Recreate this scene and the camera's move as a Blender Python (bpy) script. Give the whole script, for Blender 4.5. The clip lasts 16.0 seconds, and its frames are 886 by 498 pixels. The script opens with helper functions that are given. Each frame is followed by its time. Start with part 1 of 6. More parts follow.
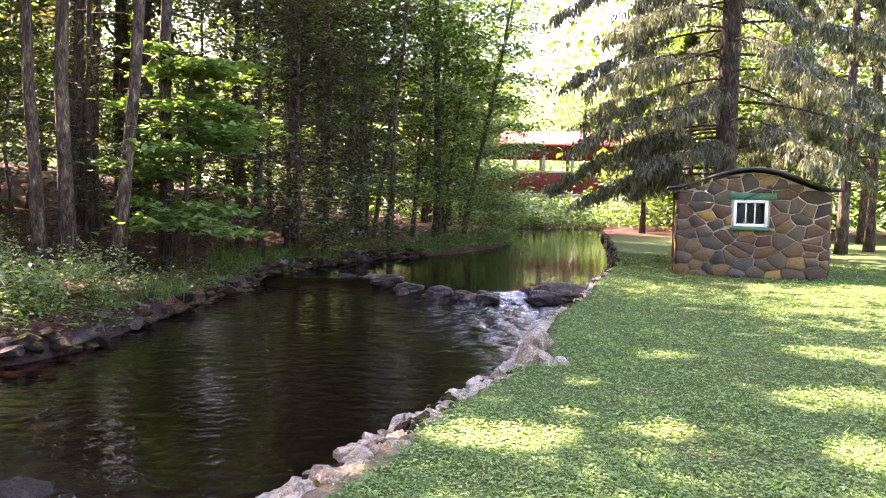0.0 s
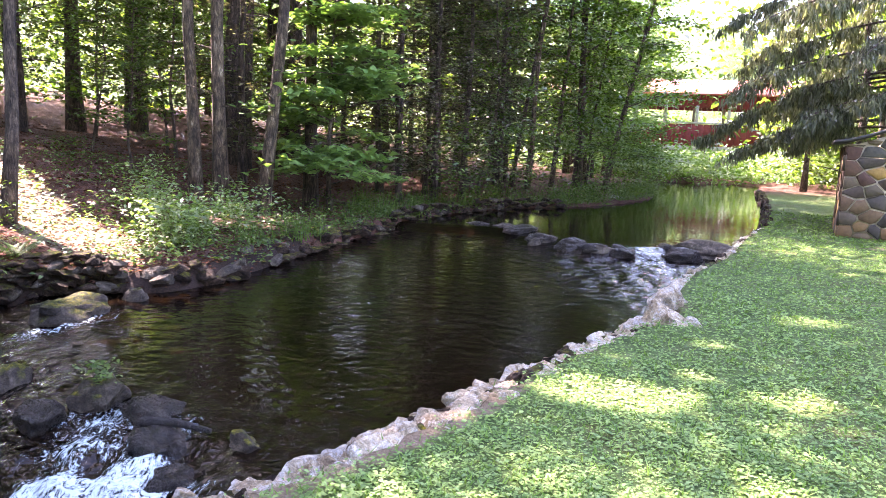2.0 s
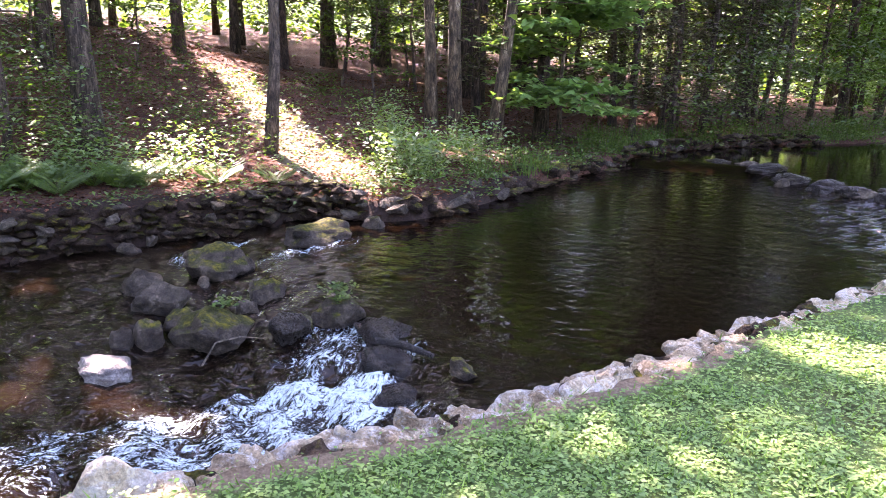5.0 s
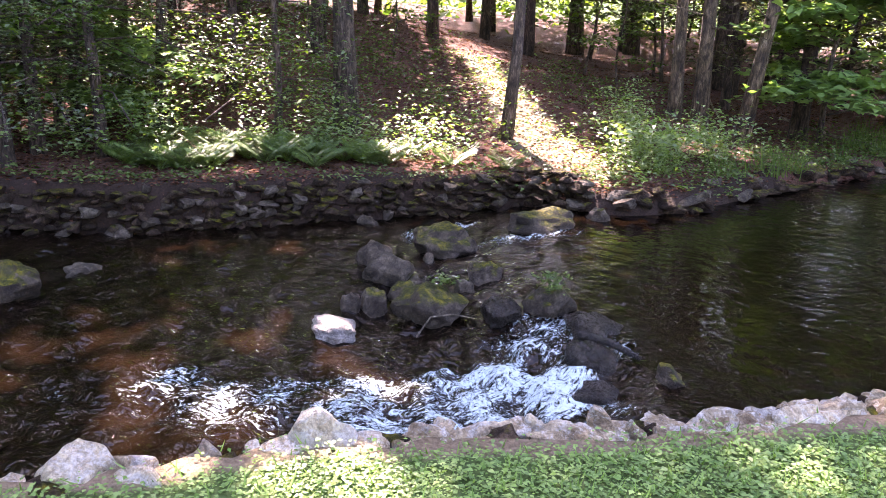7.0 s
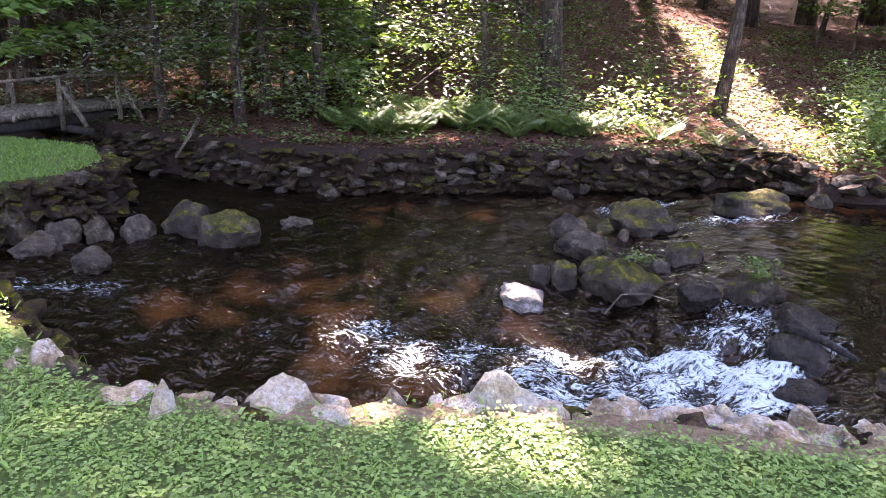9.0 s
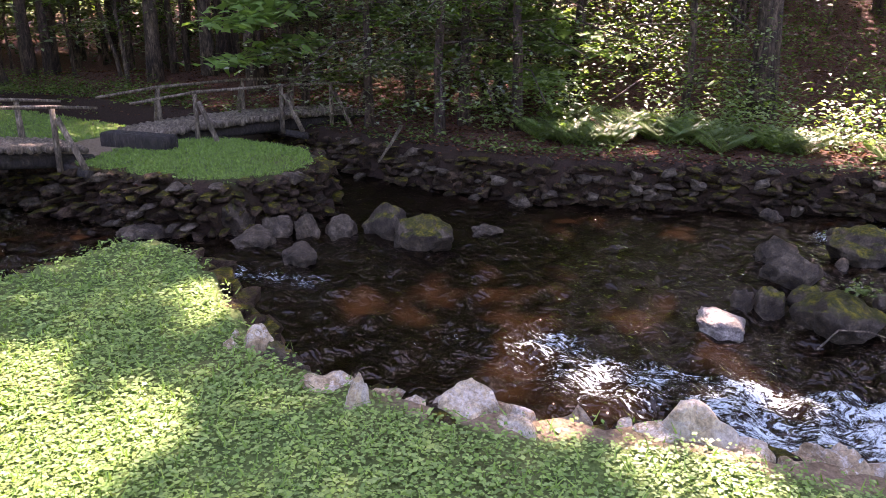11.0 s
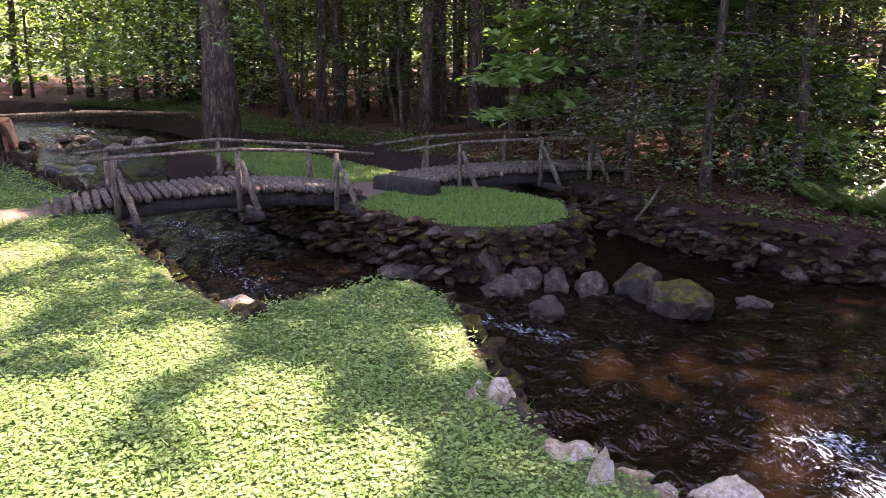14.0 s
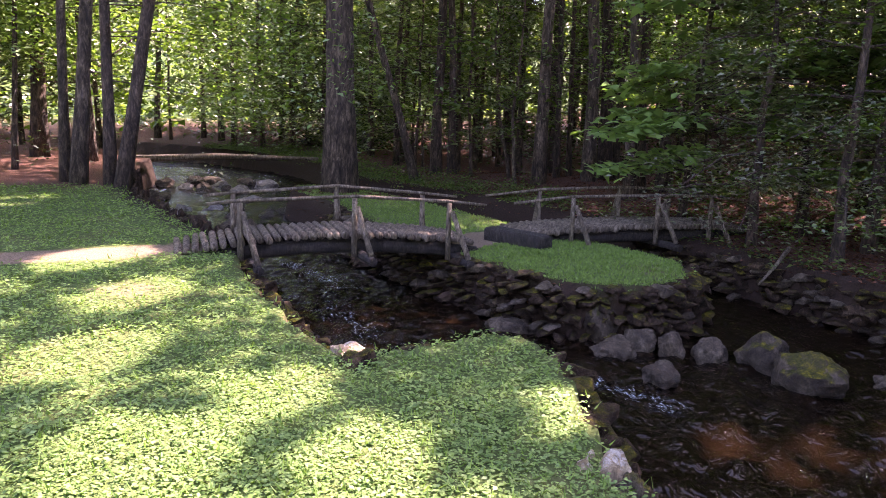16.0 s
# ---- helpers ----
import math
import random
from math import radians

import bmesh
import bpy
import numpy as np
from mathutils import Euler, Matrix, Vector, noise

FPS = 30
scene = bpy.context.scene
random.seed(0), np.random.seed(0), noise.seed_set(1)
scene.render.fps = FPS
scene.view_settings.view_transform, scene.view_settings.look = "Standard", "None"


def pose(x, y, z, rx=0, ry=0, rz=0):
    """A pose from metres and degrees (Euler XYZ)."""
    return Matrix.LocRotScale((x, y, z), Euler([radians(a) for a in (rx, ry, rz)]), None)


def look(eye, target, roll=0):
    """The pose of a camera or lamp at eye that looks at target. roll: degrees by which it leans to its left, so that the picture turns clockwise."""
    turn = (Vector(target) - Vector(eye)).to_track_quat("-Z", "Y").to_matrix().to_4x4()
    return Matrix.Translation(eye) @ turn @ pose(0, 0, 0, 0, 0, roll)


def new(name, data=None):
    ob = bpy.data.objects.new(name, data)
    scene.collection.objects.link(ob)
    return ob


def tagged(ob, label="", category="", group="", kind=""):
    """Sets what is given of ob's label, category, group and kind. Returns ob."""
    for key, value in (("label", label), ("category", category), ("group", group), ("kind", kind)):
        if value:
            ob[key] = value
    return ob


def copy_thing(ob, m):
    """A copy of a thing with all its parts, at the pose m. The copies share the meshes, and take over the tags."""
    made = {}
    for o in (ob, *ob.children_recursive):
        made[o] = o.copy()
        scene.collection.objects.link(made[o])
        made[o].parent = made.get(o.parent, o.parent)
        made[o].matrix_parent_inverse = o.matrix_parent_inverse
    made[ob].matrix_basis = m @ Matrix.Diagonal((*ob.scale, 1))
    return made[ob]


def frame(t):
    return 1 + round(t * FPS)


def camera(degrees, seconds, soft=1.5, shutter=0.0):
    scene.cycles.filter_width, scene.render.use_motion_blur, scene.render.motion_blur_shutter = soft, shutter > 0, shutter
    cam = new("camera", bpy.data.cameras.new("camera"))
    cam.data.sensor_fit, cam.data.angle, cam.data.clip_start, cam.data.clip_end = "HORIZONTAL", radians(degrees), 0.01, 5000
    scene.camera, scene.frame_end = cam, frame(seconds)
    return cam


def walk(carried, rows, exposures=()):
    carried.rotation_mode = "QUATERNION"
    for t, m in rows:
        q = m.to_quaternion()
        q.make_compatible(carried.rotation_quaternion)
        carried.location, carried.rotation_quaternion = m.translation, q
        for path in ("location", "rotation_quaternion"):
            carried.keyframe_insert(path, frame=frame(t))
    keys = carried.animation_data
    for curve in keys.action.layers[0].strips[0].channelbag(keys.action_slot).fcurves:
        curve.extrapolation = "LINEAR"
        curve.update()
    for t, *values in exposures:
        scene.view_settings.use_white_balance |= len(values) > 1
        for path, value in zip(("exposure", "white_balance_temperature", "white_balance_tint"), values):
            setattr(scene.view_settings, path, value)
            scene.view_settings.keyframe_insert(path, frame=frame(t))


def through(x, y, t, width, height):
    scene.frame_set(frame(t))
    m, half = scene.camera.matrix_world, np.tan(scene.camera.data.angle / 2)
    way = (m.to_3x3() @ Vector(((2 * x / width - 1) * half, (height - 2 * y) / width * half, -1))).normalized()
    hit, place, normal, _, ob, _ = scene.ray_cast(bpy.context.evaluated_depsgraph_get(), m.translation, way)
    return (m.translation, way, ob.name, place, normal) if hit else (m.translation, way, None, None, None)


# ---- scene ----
cam = camera(62.0, 16.0, 0.9)
PATH = [
    (0.0, pose(-0.213, -0.171, 1.632, 86.00, -1.27, -3.92)),
    (0.5, pose(-0.192, -0.157, 1.626, 84.78, -1.44, -1.86)),
    (1.0, pose(-0.152, -0.124, 1.620, 83.57, -1.85, 0.71)),
    (1.5, pose(-0.098, -0.070, 1.610, 82.74, -2.85, 3.28)),
    (2.0, pose(-0.048, -0.013, 1.597, 81.77, -2.48, 7.18)),
    (2.5, pose(-0.019, 0.031, 1.591, 80.81, -2.89, 10.82)),
    (3.0, pose(-0.004, 0.050, 1.599, 80.21, -3.36, 13.57)),
    (5.5, pose(-0.017, 0.045, 1.631, 75.09, -1.42, 28.89)),
    (6.0, pose(0.017, 0.062, 1.646, 74.82, -1.99, 33.94)),
    (6.5, pose(0.048, 0.079, 1.650, 74.42, -2.21, 39.65)),
    (7.0, pose(0.077, 0.094, 1.646, 74.44, -2.19, 43.45)),
    (7.5, pose(0.101, 0.105, 1.635, 74.25, -1.59, 46.89)),
    (8.0, pose(0.111, 0.117, 1.625, 73.06, -2.51, 50.80)),
    (8.5, pose(0.100, 0.115, 1.619, 72.17, -2.36, 55.13)),
    (9.0, pose(0.058, 0.107, 1.603, 71.92, -1.76, 58.81)),
    (11.5, pose(-0.025, 0.071, 1.582, 72.87, -0.99, 77.45)),
    (12.0, pose(-0.075, 0.075, 1.568, 73.39, -1.08, 81.51)),
    (12.5, pose(-0.117, 0.070, 1.563, 73.70, -1.23, 85.42)),
    (13.0, pose(-0.149, 0.061, 1.556, 74.56, -1.01, 88.91)),
    (13.5, pose(-0.169, 0.050, 1.550, 75.48, -0.68, 91.58)),
    (14.0, pose(-0.183, 0.042, 1.548, 76.28, -0.93, 93.01)),
    (14.5, pose(-0.204, 0.029, 1.553, 77.38, -1.25, 95.07)),
    (15.0, pose(-0.226, 0.011, 1.562, 78.19, -1.37, 96.90)),
    (15.5, pose(-0.239, -0.006, 1.569, 79.16, -2.03, 99.08)),
    (16.0, pose(-0.247, -0.025, 1.575, 79.82, -2.01, 101.54)),
]
walk(cam, PATH, exposures=[(0.0, 3.8, 7500, 46), (2.5, 4.2, 6800, 42), (6.0, 3.95, 7000, 44), (9.0, 3.85, 7300, 44), (12.0, 3.4, 7500, 50), (16.0, 3.4, 7200, 52)])

# ---- world and sun ----
SUN_TURN, SUN_UP = 50.0, 52.0          # degrees to the left of +y, degrees above the horizon
world = bpy.data.worlds.new("sky")
scene.world = world
world.use_nodes = True
wn = world.node_tree
wn.nodes.clear()
sky = wn.nodes.new("ShaderNodeTexSky")
sky.sky_type, sky.sun_disc = "NISHITA", False
sky.sun_elevation, sky.sun_rotation = radians(SUN_UP), radians(-SUN_TURN)
back = wn.nodes.new("ShaderNodeBackground")
back.inputs["Strength"].default_value = 0.15
wout = wn.nodes.new("ShaderNodeOutputWorld")
wn.links.new(sky.outputs[0], back.inputs["Color"])
wn.links.new(back.outputs[0], wout.inputs["Surface"])
sun = new("sun", bpy.data.lights.new("sun", "SUN"))
sun.data.energy, sun.data.angle, sun.data.color = 4.3, radians(0.5), (1.0, 0.95, 0.86)
to_sun = Vector((-math.sin(radians(SUN_TURN)) * math.cos(radians(SUN_UP)), math.cos(radians(SUN_TURN)) * math.cos(radians(SUN_UP)), math.sin(radians(SUN_UP))))
sun.matrix_world = look(to_sun * 50, (0, 0, 0))


# ---- materials ----
class Mat:
    """A node material under construction."""

    def __init__(self, name):
        self.m = bpy.data.materials.new(name)
        self.m.use_nodes = True
        self.t = self.m.node_tree
        self.t.nodes.clear()
        self.out = self.node("ShaderNodeOutputMaterial")

    def node(self, kind, **values):
        n = self.t.nodes.new(kind)
        for k, v in values.items():
            n.inputs[k].default_value = v
        return n

    def link(self, a, b):
        self.t.links.new(a, b)

    def coords(self, scale=(1, 1, 1), obj=False):
        c = self.node("ShaderNodeTexCoord") if obj else self.node("ShaderNodeNewGeometry")
        mp = self.node("ShaderNodeMapping")
        mp.inputs["Scale"].default_value = scale
        self.link(c.outputs["Object" if obj else "Position"], mp.inputs["Vector"])
        return mp.outputs[0]

    def noise(self, scale, detail=4, rough=0.6, at=None, distort=0.0):
        n = self.node("ShaderNodeTexNoise", Scale=scale, Detail=detail, Roughness=rough, Distortion=distort)
        if at is not None:
            self.link(at, n.inputs["Vector"])
        return n.outputs["Fac"]

    def ramp(self, fac, stops):
        r = self.node("ShaderNodeValToRGB")
        el = r.color_ramp.elements
        while len(el) < len(stops):
            el.new(0.5)
        for e, (p, c) in zip(el, stops):
            e.position, e.color = p, (*c, 1)
        self.link(fac, r.inputs[0])
        return r.outputs[0]

    def mix(self, fac, a, b, blend="MIX"):
        n = self.t.nodes.new("ShaderNodeMix")
        n.data_type, n.blend_type = "RGBA", blend
        for sock, v in ((n.inputs[0], fac), (n.inputs[6], a), (n.inputs[7], b)):
            if isinstance(v, (int, float)):
                sock.default_value = v
            elif isinstance(v, tuple):
                sock.default_value = (*v, 1)
            else:
                self.link(v, sock)
        return n.outputs[2]

    def bump(self, height, strength=0.5, dist=0.02, normal=None):
        b = self.node("ShaderNodeBump", Strength=strength, Distance=dist)
        self.link(height, b.inputs["Height"])
        if normal is not None:
            self.link(normal, b.inputs["Normal"])
        return b.outputs[0]

    def math(self, op, a, b=0.0):
        n = self.t.nodes.new("ShaderNodeMath")
        n.operation = op
        for i, v in enumerate((a, b)):
            if isinstance(v, (int, float)):
                n.inputs[i].default_value = v
            else:
                self.link(v, n.inputs[i])
        return n.outputs[0]

    def attr(self, name):
        n = self.t.nodes.new("ShaderNodeAttribute")
        n.attribute_name = name
        return n.outputs["Fac"]

    def surface(self, color, rough=0.8, normal=None, metal=0.0, spec=0.5):
        p = self.node("ShaderNodeBsdfPrincipled", Metallic=metal)
        p.inputs["Specular IOR Level"].default_value = spec
        for sock, v in (("Base Color", color), ("Roughness", rough)):
            if isinstance(v, tuple):
                p.inputs[sock].default_value = (*v, 1)
            elif isinstance(v, (int, float)):
                p.inputs[sock].default_value = v
            else:
                self.link(v, p.inputs[sock])
        if normal is not None:
            self.link(normal, p.inputs["Normal"])
        self.link(p.outputs[0], self.out.inputs[0])
        return self.m


def rock_material(name, stops, moss=0.0, wet=0.0, lichen=0.0, spec=0.25):
    m = Mat(name)
    at = m.coords()
    big = m.noise(6, 8, 0.7, at, 0.3)
    fine = m.noise(55, 8, 0.75, at)
    pit = m.noise(22, 6, 0.75, at, 0.8)
    col = m.ramp(big, stops)
    col = m.mix(0.5, col, m.ramp(fine, [(0.36, (0.12, 0.12, 0.12)), (0.5, (0.5, 0.5, 0.5)), (0.64, (0.88, 0.86, 0.85))]), "OVERLAY")
    col = m.mix(0.6, col, m.ramp(pit, [(0.38, (0.15, 0.14, 0.13)), (0.5, (0.5, 0.5, 0.5)), (0.66, (0.8, 0.78, 0.75))]), "OVERLAY")
    info = m.node("ShaderNodeObjectInfo")
    col = m.mix(0.4, col, m.ramp(info.outputs["Random"], [(0.0, (0.26, 0.22, 0.19)), (0.5, (0.45, 0.43, 0.4)), (1.0, (0.62, 0.56, 0.5))]), "OVERLAY")
    if lichen:
        spot = m.ramp(m.noise(9, 8, 0.8, at, 0.6), [(0.56 - lichen * 0.1, (0, 0, 0)), (0.58, (1, 1, 1))])
        col = m.mix(spot, col, m.ramp(fine, [(0.4, (0.38, 0.34, 0.28)), (0.6, (0.7, 0.65, 0.58))]))
    if moss:
        geo = m.node("ShaderNodeNewGeometry")
        sep = m.node("ShaderNodeSeparateXYZ")
        m.link(geo.outputs["Normal"], sep.inputs[0])
        up = m.math("ADD", sep.outputs[2], m.math("MULTIPLY", m.noise(5, 7, 0.75, at), 1.3))
        k = m.ramp(m.math("SUBTRACT", up, 1.68 - moss), [(0.0, (0, 0, 0)), (0.2, (1, 1, 1))])
        green = m.ramp(m.noise(16, 7, 0.75, at), [(0.36, (0.012, 0.015, 0.003)), (0.5, (0.05, 0.052, 0.006)), (0.64, (0.2, 0.165, 0.012))])
        col = m.mix(k, col, green)
    nor = m.bump(fine, 1.0, 0.02, m.bump(pit, 1.0, 0.05))
    return m.surface(col, m.ramp(fine, [(0.3, (0.15,) * 3), (0.7, (0.45,) * 3)]) if wet else m.ramp(fine, [(0.2, (0.6,) * 3), (0.8, (0.95,) * 3)]), nor, spec=0.3 if wet else spec)


GREY = [(0.35, (0.026, 0.019, 0.013)), (0.5, (0.072, 0.056, 0.04)), (0.65, (0.17, 0.14, 0.105))]
PALE = [(0.3, (0.24, 0.18, 0.105)), (0.5, (0.5, 0.415, 0.285)), (0.72, (0.74, 0.65, 0.48))]
DARK = [(0.3, (0.009, 0.007, 0.005)), (0.5, (0.026, 0.02, 0.015)), (0.7, (0.07, 0.055, 0.042))]
M_rock = rock_material("grey boulder", GREY)
M_mossy = rock_material("mossy boulder", [(0.35, (0.02, 0.015, 0.011)), (0.5, (0.055, 0.042, 0.03)), (0.65, (0.13, 0.105, 0.08))], moss=0.36)
M_pale = rock_material("pale granite", PALE, lichen=1.0)
M_pale_grey = rock_material("pale grey stream stone", [(0.35, (0.12, 0.11, 0.1)), (0.5, (0.22, 0.2, 0.185)), (0.65, (0.36, 0.34, 0.32))])
M_wet = rock_material("wet dark rock", DARK, wet=1.0)
M_wall = rock_material("dark wall stone", [(0.35, (0.01, 0.0065, 0.0045)), (0.5, (0.034, 0.022, 0.015)), (0.66, (0.11, 0.075, 0.052))], moss=0.18, spec=0.12)
M_edge = rock_material("bank edging stone", [(0.3, (0.17, 0.11, 0.06)), (0.5, (0.38, 0.295, 0.19)), (0.7, (0.64, 0.55, 0.4))], lichen=0.5)


def leaf_material(name, dark, light, through=0.45, gloss=0.05):
    m = Mat(name)
    geo = m.node("ShaderNodeNewGeometry")
    col = m.ramp(geo.outputs["Random Per Island"], [(0.0, dark), (0.6, tuple((a + b) / 2 for a, b in zip(dark, light))), (1.0, light)])
    d = m.node("ShaderNodeBsdfDiffuse")
    t = m.node("ShaderNodeBsdfTranslucent")
    g = m.node("ShaderNodeBsdfGlossy", Roughness=0.55)
    m.link(col, d.inputs["Color"])
    m.link(m.mix(1.0, col, (1.6, 1.7, 0.7), "MULTIPLY"), t.inputs["Color"])
    a, b = m.node("ShaderNodeMixShader", Fac=through), m.node("ShaderNodeMixShader")
    m.link(d.outputs[0], a.inputs[1])
    m.link(t.outputs[0], a.inputs[2])
    fr = m.node("ShaderNodeFresnel", IOR=1.35)
    m.link(m.math("MULTIPLY", fr.outputs[0], gloss * 2), b.inputs[0])
    m.link(a.outputs[0], b.inputs[1])
    m.link(g.outputs[0], b.inputs[2])
    m.link(b.outputs[0], m.out.inputs[0])
    return m.m


M_leaf = leaf_material("broad leaves", (0.03, 0.065, 0.014), (0.105, 0.17, 0.036))
M_dead = leaf_material("brown shaded hemlock sprays", (0.045, 0.044, 0.032), (0.14, 0.132, 0.095), 0.3, 0.0)
M_leaf_pale = leaf_material("pale undergrowth leaves", (0.035, 0.07, 0.018), (0.11, 0.165, 0.045), 0.4, 0.02)
M_maple = leaf_material("maple leaves", (0.07, 0.14, 0.035), (0.17, 0.275, 0.085), 0.42)
M_hemlock = leaf_material("hemlock needles", (0.04, 0.075, 0.028), (0.16, 0.215, 0.095), 0.42)
M_spray = leaf_material("young hemlock sprays", (0.054, 0.068, 0.041), (0.18, 0.198, 0.122), 0.42)
M_spruce = leaf_material("spruce needles", (0.055, 0.066, 0.044), (0.19, 0.2, 0.145), 0.35)
M_fern = leaf_material("fern fronds", (0.075, 0.135, 0.04), (0.19, 0.27, 0.095), 0.5)
M_grass = leaf_material("lawn clover and grass", (0.066, 0.136, 0.031), (0.168, 0.275, 0.073), 0.28, 0.02)
M_far = leaf_material("far foliage", (0.035, 0.07, 0.015), (0.15, 0.22, 0.045), 0.5)
# leaf colours darkened to stand in for shade under the trees
M_shade = leaf_material("wood foliage coloured for shade", (0.014, 0.03, 0.008), (0.06, 0.09, 0.024), 0.3)
M_litter = leaf_material("dead leaves", (0.034, 0.013, 0.008), (0.18, 0.084, 0.056), 0.1, 0.0)


def bark_material(name, stops, scale=1.0):
    m = Mat(name)
    at = m.coords((11 * scale, 11 * scale, 3.6 * scale))
    n1 = m.noise(1.0, 6, 0.7, at, 0.5)
    n2 = m.noise(2.0, 4, 0.6, m.coords())
    col = m.mix(0.6, m.ramp(n1, stops), m.ramp(n2, [(0.3, (0.3, 0.3, 0.3)), (0.7, (0.7, 0.7, 0.68))]), "OVERLAY")
    ridge = m.noise(1.0, 4, 0.6, m.coords((26 * scale, 26 * scale, 6.0 * scale)), 1.2)
    return m.surface(m.mix(0.7, col, m.ramp(ridge, [(0.4, (0.15, 0.14, 0.13)), (0.56, (0.62, 0.6, 0.58))]), "OVERLAY"), 0.9, m.bump(ridge, 1.0, 0.06, m.bump(n1, 0.9, 0.04)))


M_bark = bark_material("grey-brown bark", [(0.36, (0.02, 0.012, 0.008)), (0.5, (0.066, 0.044, 0.031)), (0.64, (0.16, 0.118, 0.087))])
M_bark_dark = bark_material("dark hemlock bark", [(0.36, (0.02, 0.011, 0.008)), (0.5, (0.06, 0.038, 0.028)), (0.64, (0.13, 0.088, 0.068))])
M_bark_pale = bark_material("pale mottled bark", [(0.38, (0.03, 0.018, 0.01)), (0.5, (0.088, 0.058, 0.034)), (0.6, (0.18, 0.125, 0.078)), (0.68, (0.4, 0.33, 0.235))], 0.8)
M_log = bark_material("weathered grey wood", [(0.3, (0.05, 0.037, 0.025)), (0.5, (0.15, 0.118, 0.084)), (0.7, (0.33, 0.275, 0.205))], 1.6)
M_log_dark = bark_material("dark damp timber", [(0.3, (0.008, 0.006, 0.005)), (0.5, (0.024, 0.018, 0.014)), (0.7, (0.06, 0.046, 0.036))], 1.6)


def ground_material():
    m = Mat("ground of lawn, leaf litter and stream bed")
    at = m.coords()
    n_big, n_mid, n_fine = m.noise(0.7, 4, 0.6, at), m.noise(6, 5, 0.7, at), m.noise(45, 4, 0.7, at)
    lawn = m.ramp(n_mid, [(0.3, (0.032, 0.058, 0.014)), (0.5, (0.058, 0.095, 0.024)), (0.7, (0.09, 0.125, 0.04))])
    lawn = m.mix(m.ramp(n_big, [(0.52, (0, 0, 0)), (0.7, (0.7, 0.7, 0.7))]), lawn, (0.09, 0.08, 0.032))
    litter = m.ramp(n_fine, [(0.3, (0.026, 0.011, 0.008)), (0.5, (0.075, 0.032, 0.022)), (0.7, (0.18, 0.09, 0.06))])
    litter = m.mix(m.ramp(n_mid, [(0.55, (0, 0, 0)), (0.75, (0.6, 0.6, 0.6))]), litter, (0.03, 0.045, 0.012))
    bed = m.ramp(n_mid, [(0.34, (0.022, 0.015, 0.008)), (0.5, (0.085, 0.058, 0.03)), (0.66, (0.24, 0.165, 0.085))])
    # also colours the sun shaft on the slope pale, so it reads brightly lit
    dirt_or_sunlit = m.ramp(n_fine, [(0.3, (0.09, 0.063, 0.038)), (0.7, (0.22, 0.165, 0.11))])
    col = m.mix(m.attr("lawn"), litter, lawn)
    col = m.mix(m.ramp(m.math("ADD", m.attr("path"), m.math("MULTIPLY", m.math("SUBTRACT", n_mid, 0.5), 0.8)), [(0.4, (0, 0, 0)), (0.6, (1, 1, 1))]), col, dirt_or_sunlit)
    col = m.mix(m.attr("soil"), col, m.ramp(n_fine, [(0.3, (0.009, 0.0055, 0.004)), (0.7, (0.045, 0.026, 0.018))]))
    col = m.mix(m.attr("bed"), col, bed)
    woods = m.ramp(m.noise(0.6, 6, 0.75, at), [(0.35, (0.012, 0.025, 0.006)), (0.5, (0.05, 0.09, 0.018)), (0.65, (0.12, 0.18, 0.035))])
    col = m.mix(m.attr("woods"), col, woods)
    return m.surface(col, 0.95, m.bump(n_fine, 0.8, 0.03, m.bump(n_mid, 0.5, 0.08)), spec=0.2)


